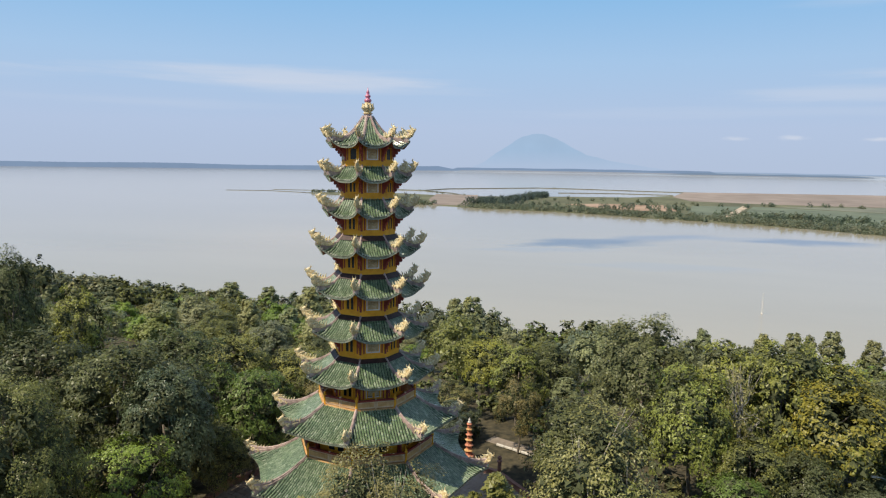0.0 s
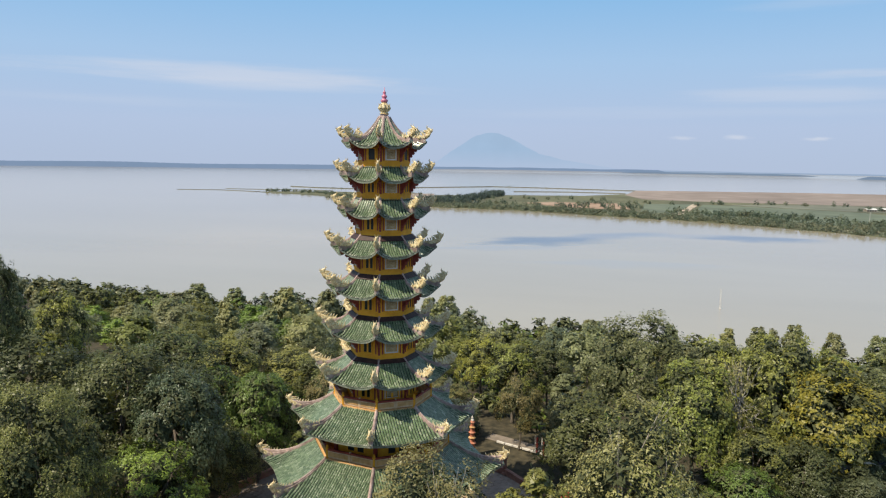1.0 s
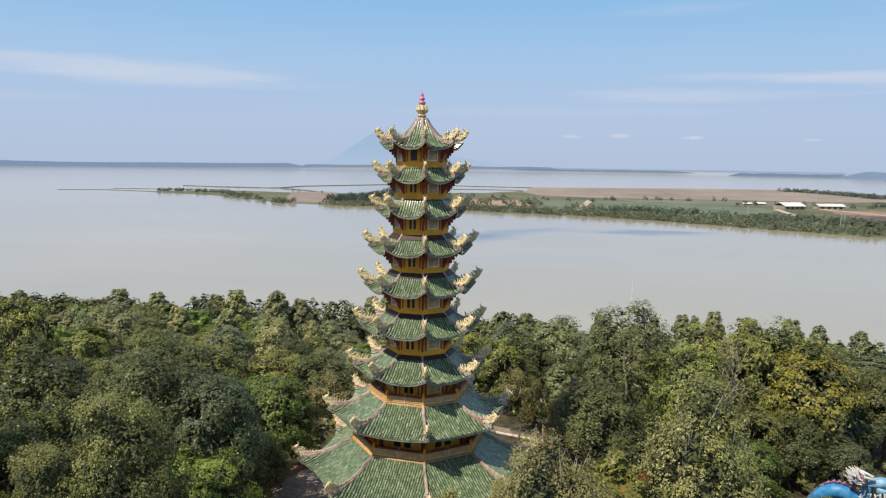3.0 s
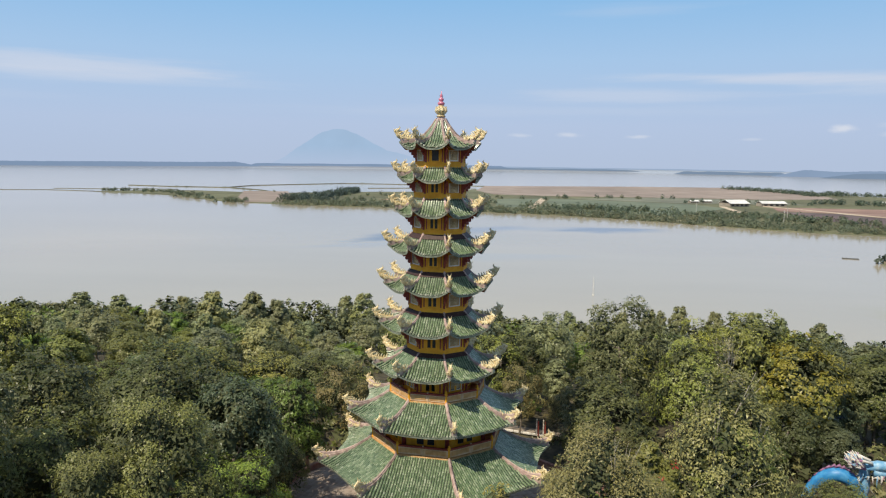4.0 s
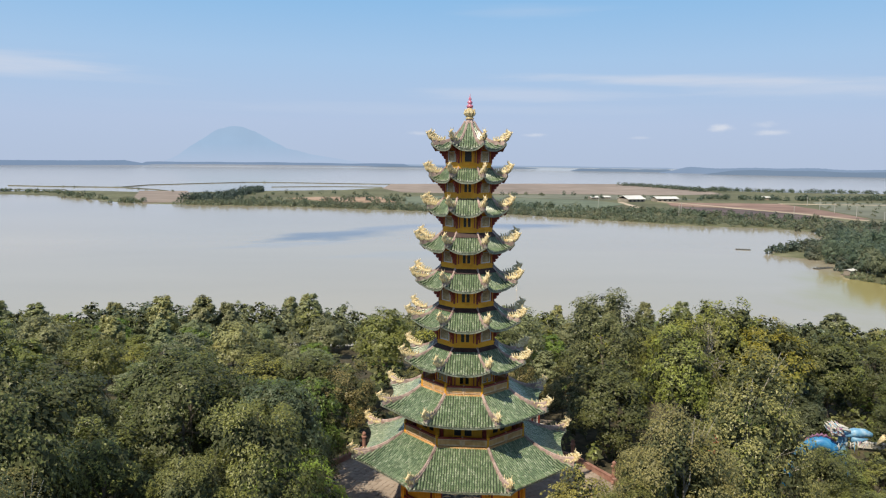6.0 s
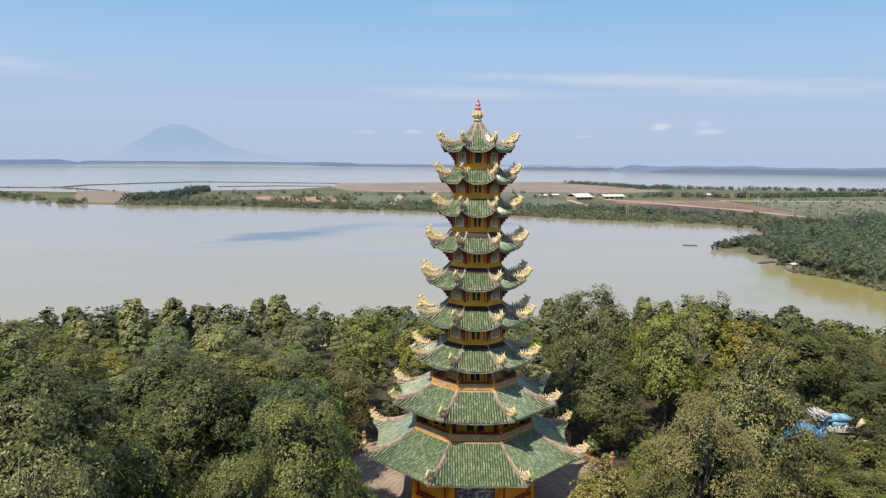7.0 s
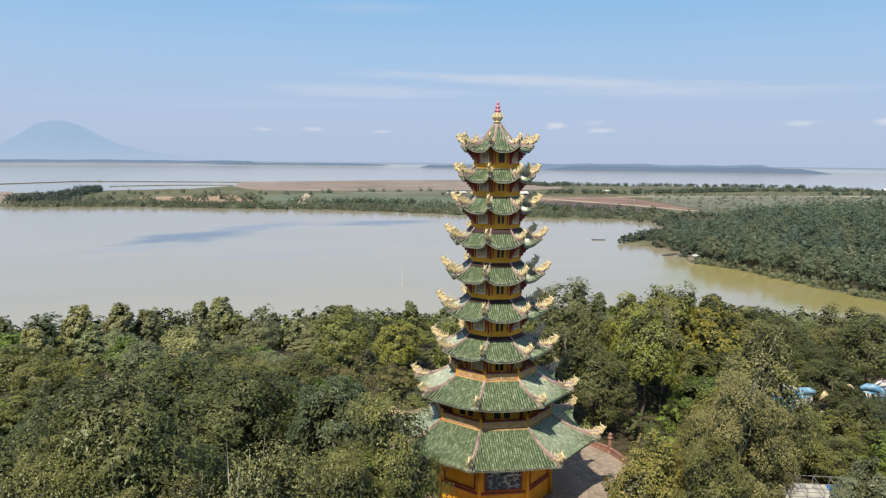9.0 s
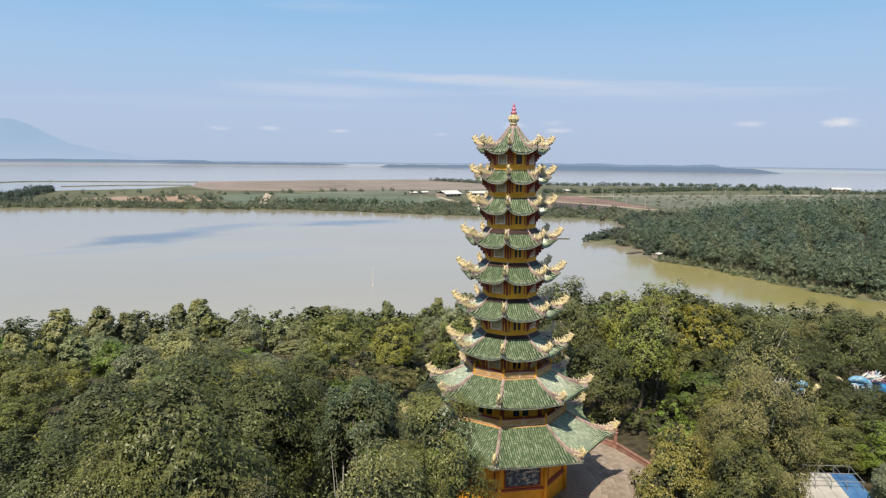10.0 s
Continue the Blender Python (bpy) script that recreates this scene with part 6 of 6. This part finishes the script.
def garden_dragon(seed, span, rise):
    """A long statue: arched body, mane of spikes, head with horns and claws; one plain mesh."""
    rnd = random.Random(seed)
    bm = bmesh.new()
    pts, rad = [], []
    for i in range(17):
        u = i / 16
        pts.append((-span / 2 + span * u, math.sin(u * 9) * 0.25, -1.0 + (rise + 0.9) * math.sin(math.pi * min(1, u * 1.0)) ** 0.75))
        rad.append(0.36 + 0.22 * math.sin(math.pi * u))
    tube(bm, pts, rad, 12)
    for f in bm.faces:
        f.material_index = 0
    c0 = len(bm.faces)
    for i in range(1, 16):                              # reddish ridge along the back
        x, y, z = pts[i]
        tube(bm, [(x - 0.3, y, z + rad[i] * 0.92), (x, y, z + rad[i] + 0.22), (x + 0.3, y, z + rad[i] * 0.92)], [0.08, 0.14, 0.05], 5)
    bm.faces.ensure_lookup_table()
    for f in bm.faces[c0:]:
        f.material_index = 2
    c0 = len(bm.faces)
    hx, hz = span / 2 - 0.9, rise * 1.2                  # neck and head
    tube(bm, [(span / 2 - 1.5, 0.3, 0.2), (span / 2 - 0.8, 0.4, hz * 0.6), (hx, 0.2, hz), (hx + 0.9, 0.1, hz + 0.25), (hx + 1.7, 0, hz + 0.35), (hx + 2.3, 0, hz + 0.2)],
         [0.6, 0.46, 0.42, 0.44, 0.36, 0.2], 10)
    tube(bm, [(hx + 0.6, 0, hz - 0.3), (hx + 1.4, 0, hz - 0.35), (hx + 2.0, 0, hz - 0.2)], [0.35, 0.25, 0.1], 8)
    bm.faces.ensure_lookup_table()
    for f in bm.faces[c0:]:
        f.material_index = 3
    c0 = len(bm.faces)
    for i in range(46):                                  # frill of pale spikes below the jaw and down the neck
        u = rnd.random()
        o = Vector((hx + 1.9 - 2.4 * u, rnd.choice((-0.3, 0.3)), hz - 0.25 - 0.5 * u))
        d = Vector((rnd.uniform(-0.5, 0.1), rnd.uniform(-0.3, 0.3), -rnd.uniform(0.4, 0.9)))
        tube(bm, [o, o + d * 0.5, o + d], [0.045, 0.035, 0.01], 5)
    for i in range(90):                                  # white mane, whiskers and horns
        a = rnd.uniform(-1.5, 1.5)
        b = rnd.uniform(0.15, 0.75)
        o = Vector((hx - rnd.uniform(0, 1.1), 0.55 * math.sin(a), hz + 0.3 * math.cos(a)))
        d = Vector((-rnd.uniform(0.4, 1.2), math.sin(a) * 1.1, math.cos(a) * 0.9 + 0.1)) * b
        tube(bm, [o, o + d * 0.55 + Vector((0, 0, 0.12)), o + d + Vector((0, 0, 0.2))], [0.1, 0.08, 0.02], 5)
    for s in (-1, 1):
        tube(bm, [(hx + 0.4, 0.3 * s, hz + 0.5), (hx - 0.4, 0.6 * s, hz + 0.75), (hx - 0.9, 0.6 * s, hz + 0.7), (hx - 1.3, 0.6 * s, hz + 0.95)], [0.14, 0.12, 0.1, 0.03], 6)
    bm.faces.ensure_lookup_table()
    for i, f in enumerate(bm.faces[c0:]):
        f.material_index = (1, 1, 3, 1, 2)[i // 7 % 5]
    c0 = len(bm.faces)
    for i in range(5):                                   # yellow claw
        a = -0.8 + 0.4 * i
        tube(bm, [(hx + 2.6, -0.5, hz - 0.5), (hx + 3.0, -0.5 + 0.4 * math.sin(a), hz - 0.1 + 0.3 * math.cos(a)), (hx + 3.2, -0.5 + 0.7 * math.sin(a), hz + 0.5 * math.cos(a))], [0.12, 0.1, 0.02], 5)
    bm.faces.ensure_lookup_table()
    for f in bm.faces[c0:]:
        f.material_index = 4
    return bake(bm, "dragon_statue", [BLUE, WHITE, PURPLE, PALE_BLUE, GOLD], True)


PURPLE = material("purple_ridge_paint", [(0.16, 0.07, 0.16), (0.26, 0.12, 0.22), (0.36, 0.2, 0.28)], 0.6, 3.0, 0.3)
PALE_BLUE = material("pale_blue_paint", [(0.08, 0.27, 0.5), (0.2, 0.42, 0.62), (0.55, 0.66, 0.74)], 0.5, 2.5, 0.25, 0.3, 9)
for m, seed, span, rise in ((pose(33.0, 1.2, 0.9, 0, 0, -18), 3, 5.6, 3.6), (pose(47.6, -0.8, 0.4, 0, 0, 166), 4, 5.4, 3.8)):
    d = new("dragon_statue", garden_dragon(seed, span, rise))
    d.matrix_basis = m
    tagged(d, "large blue dragon statue with a white spiky mane among trees", "statue", "dragon statues")
bm = bmesh.new()
box(bm, 9.0, 0.3, 0.6, pose(0, 0, 0.3), 0.03)
box(bm, 9.2, 0.42, 0.1, pose(0, 0, 0.62), 0.02)
tagged(new("garden_wall", bake(bm, "garden_wall", WHITE)), "low pale garden wall behind the statues", "wall").matrix_basis = pose(41.5, 10.5, -0.1, 0, 0, -20)

PANEL = material("dark_solar_cells", [(0.02, 0.025, 0.04), (0.04, 0.05, 0.08), (0.07, 0.08, 0.11)], 0.25, 6.0, 0.1)
lamp = thing("street_lamp", pose(40, 15, -0.2), "solar street lamp on a slim steel pole", "street lamp")
bm = bmesh.new()
tube(bm, [(0, 0, 0), (0, 0, 4.3)], [0.06, 0.045], 8)
part("pole", bake(bm, "pole", STEEL), lamp)
bm = bmesh.new()
tube(bm, [(0, 0, 4.1), (-0.5, -0.2, 4.35), (-0.9, -0.35, 4.45)], [0.04, 0.035, 0.03], 6)
arm = part("arm", bake(bm, "arm", STEEL), lamp)
bm = bmesh.new()
box(bm, 0.6, 0.26, 0.1, pose(-1.1, -0.4, 4.45, 0, 0, 20), 0.02)
part("lamp_head", bake(bm, "lamp_head", WHITE), lamp)
bm = bmesh.new()
box(bm, 0.8, 0.42, 0.04, pose(0.25, 0.1, 4.42, 14, 0, 10))
part("solar_panel", bake(bm, "solar_panel", PANEL), lamp, label="tilted dark blue solar panel")
post = thing("white_post", pose(39.6, 12, 0), "plain whitish concrete post by the garden wall", "post")
bm = bmesh.new()
box(bm, 0.18, 0.18, 3.0, pose(0, 0, 1.5), 0.03)
part("shaft", bake(bm, "shaft", WHITE), post)
bm = bmesh.new()
box(bm, 0.4, 0.4, 0.2, pose(0, 0, 0.1), 0.03)
part("foot", bake(bm, "foot", WHITE), post)

OLD_SHEET = material("weathered_roof_sheets", [(0.42, 0.4, 0.36), (0.6, 0.57, 0.52), (0.72, 0.69, 0.64)], 0.6, 0.8, 0.45, 0.2, 6)
FADED_BLUE = material("faded_blue_sheets", [(0.04, 0.13, 0.34), (0.07, 0.2, 0.45), (0.15, 0.3, 0.52)], 0.6, 0.8, 0.4)
# kiosk with a blue and white roof below the terrace
kiosk = thing("kiosk", pose(22.4, -15.5, -0.1, 0, 0, -24), "small kiosk with a blue and white sheet roof", "kiosk")
bm = bmesh.new()
box(bm, 4.6, 3.2, 2.6, pose(0, 0, 1.3), 0.03)
part("wall", bake(bm, "wall", CREAM), kiosk)
for q in range(6):
    bm = bmesh.new()
    box(bm, 0.94, 4.4, 0.06, pose(-2.4 + 0.96 * q, 0, 2.98, 9), 0.01)
    part("roof_sheet", bake(bm, "roof_sheet", OLD_SHEET if q < 4 else FADED_BLUE), kiosk)
for q in range(5):                              # a light pipe frame stands over the roof's far half
    bm = bmesh.new()
    x = -2.6 + 1.3 * q
    tube(bm, [(x, -0.2, 2.9), (x, -0.2, 3.7), (x, 2.2, 4.0), (x, 2.2, 3.2)], [0.04] * 4, 6)
    part("pipe_frame", bake(bm, "pipe_frame", STEEL), kiosk)
for y, z in ((-0.2, 3.7), (1.0, 3.85), (2.2, 4.0)):
    bm = bmesh.new()
    tube(bm, [(-2.7, y, z), (2.7, y, z)], [0.035] * 2, 6)
    part("pipe_rail", bake(bm, "pipe_rail", STEEL), kiosk)
bm = bmesh.new()
box(bm, 5.9, 0.1, 0.34, pose(0, -2.25, 2.55), 0.02)
part("fascia", bake(bm, "fascia", YELLOW), kiosk, label="orange painted fascia board")

# red blossom on shrubs close to the terrace
BLOOM = material("red_blossom", [(0.45, 0.02, 0.03), (0.6, 0.05, 0.05), (0.7, 0.12, 0.1)], 0.6, 5.0, 0.2, island=True, light_through=0.2)
for x, y, top, wide, n in ((12.4, -15.6, 12.0, 2.2, 2), (14.0, -12.8, 12.3, 2.1, 6)):
    bush = thing("flowering_tree", pose(x, y, 0), "leafy green tree with a few red blossoms", "tree", "flowering trees")
    gg = np.random.default_rng(n)
    c, r, d = crown_lobes(gg, top, wide, 5.0, 20, "tall")
    p, pr, o = sprays(gg, c, r, d, 8, 1.0)
    heart, half = (0, 0, 5 + (top - 5) * 0.4), (wide, wide, (top - 5) * 0.6)
    v = np.concatenate([leaves_into(gg, p, pr, 9000, 0.17, 1.0, o, heart, half), leaves_into(gg, c, r, 2200, 0.36, 1.0, None, heart, half, True)])
    part("crown", quick_mesh("crown", v, triples(len(v)), [LEAF["mid"]]), bush)
    part("trunk", trunk_mesh(gg, top, wide, 5.0, p, BARK, 0.16), bush)
    high = np.argsort(-(p[:, 0] * 0.9 - p[:, 1] * 0.3 + p[:, 2] * 0.45))[2:4]
    v = leaves_into(gg, p[high] + np.array([0.1, -0.3, 0.15]), np.full(2, 0.34), 18, 0.12)
    part("blossom", quick_mesh("blossom", v, triples(len(v)), [BLOOM]), bush, label="bright red blossom")

# paving stones of the terrace, laid in rings; the stretches nearest the way first
rnd = random.Random(31)
shapes = []
for q in range(7):
    bm = bmesh.new()
    pts = [(-0.31, -0.24), (0.0, -0.26), (0.31, -0.23), (0.32, 0.05), (0.29, 0.24), (-0.05, 0.26), (-0.3, 0.23)]
    pts = [(x + rnd.uniform(-0.035, 0.035), y + rnd.uniform(-0.03, 0.03)) for x, y in pts]
    top = [bm.verts.new((x * 0.97, y * 0.97, 0.03 + rnd.uniform(-0.004, 0.004))) for x, y in pts]
    low = [bm.verts.new((x, y, -0.02)) for x, y in pts]
    bm.faces.new(top)
    for i in range(7):
        bm.faces.new((top[i], top[(i + 1) % 7], low[(i + 1) % 7], low[i]))
    shapes.append(bake(bm, "paving_stone", PAVER))
near_stones, rest = [], []
for ring in range(17):
    r = 5.9 + ring * 0.52
    n = int(2 * math.pi * r / 0.64)
    for i in range(n):
        a = 360 * (i + 0.5 * (ring % 2)) / n
        p = spot(r, a, -0.012 + rnd.uniform(0, 0.006))
        m = Matrix.Translation(p) @ Matrix.Rotation(math.atan2(p.y, p.x) + math.pi / 2 + rnd.uniform(-0.06, 0.06), 4, "Z")
        right = p.x > 7.4 and -6.5 < p.y < 5.5 and r > 8.6
        left = p.x < -6.2 and 1.0 < p.y < 9.5 and r > 8.8
        (near_stones if right or left else rest).append((m, rnd.randrange(7)))
for i, (m, q) in enumerate(near_stones):
    if i < 300:
        part("paving_stone", shapes[q], terrace, m)
    else:
        rest.append((m, q))
verts, faces = [], []
for m, q in rest:
    base = len(verts)
    verts += [m @ v.co for v in shapes[q].vertices]
    faces += [tuple(base + k for k in p.vertices) for p in shapes[q].polygons]
tagged(part("paving_field", mesh_of("paving_field", verts, faces, PAVER), terrace), kind="stuff")
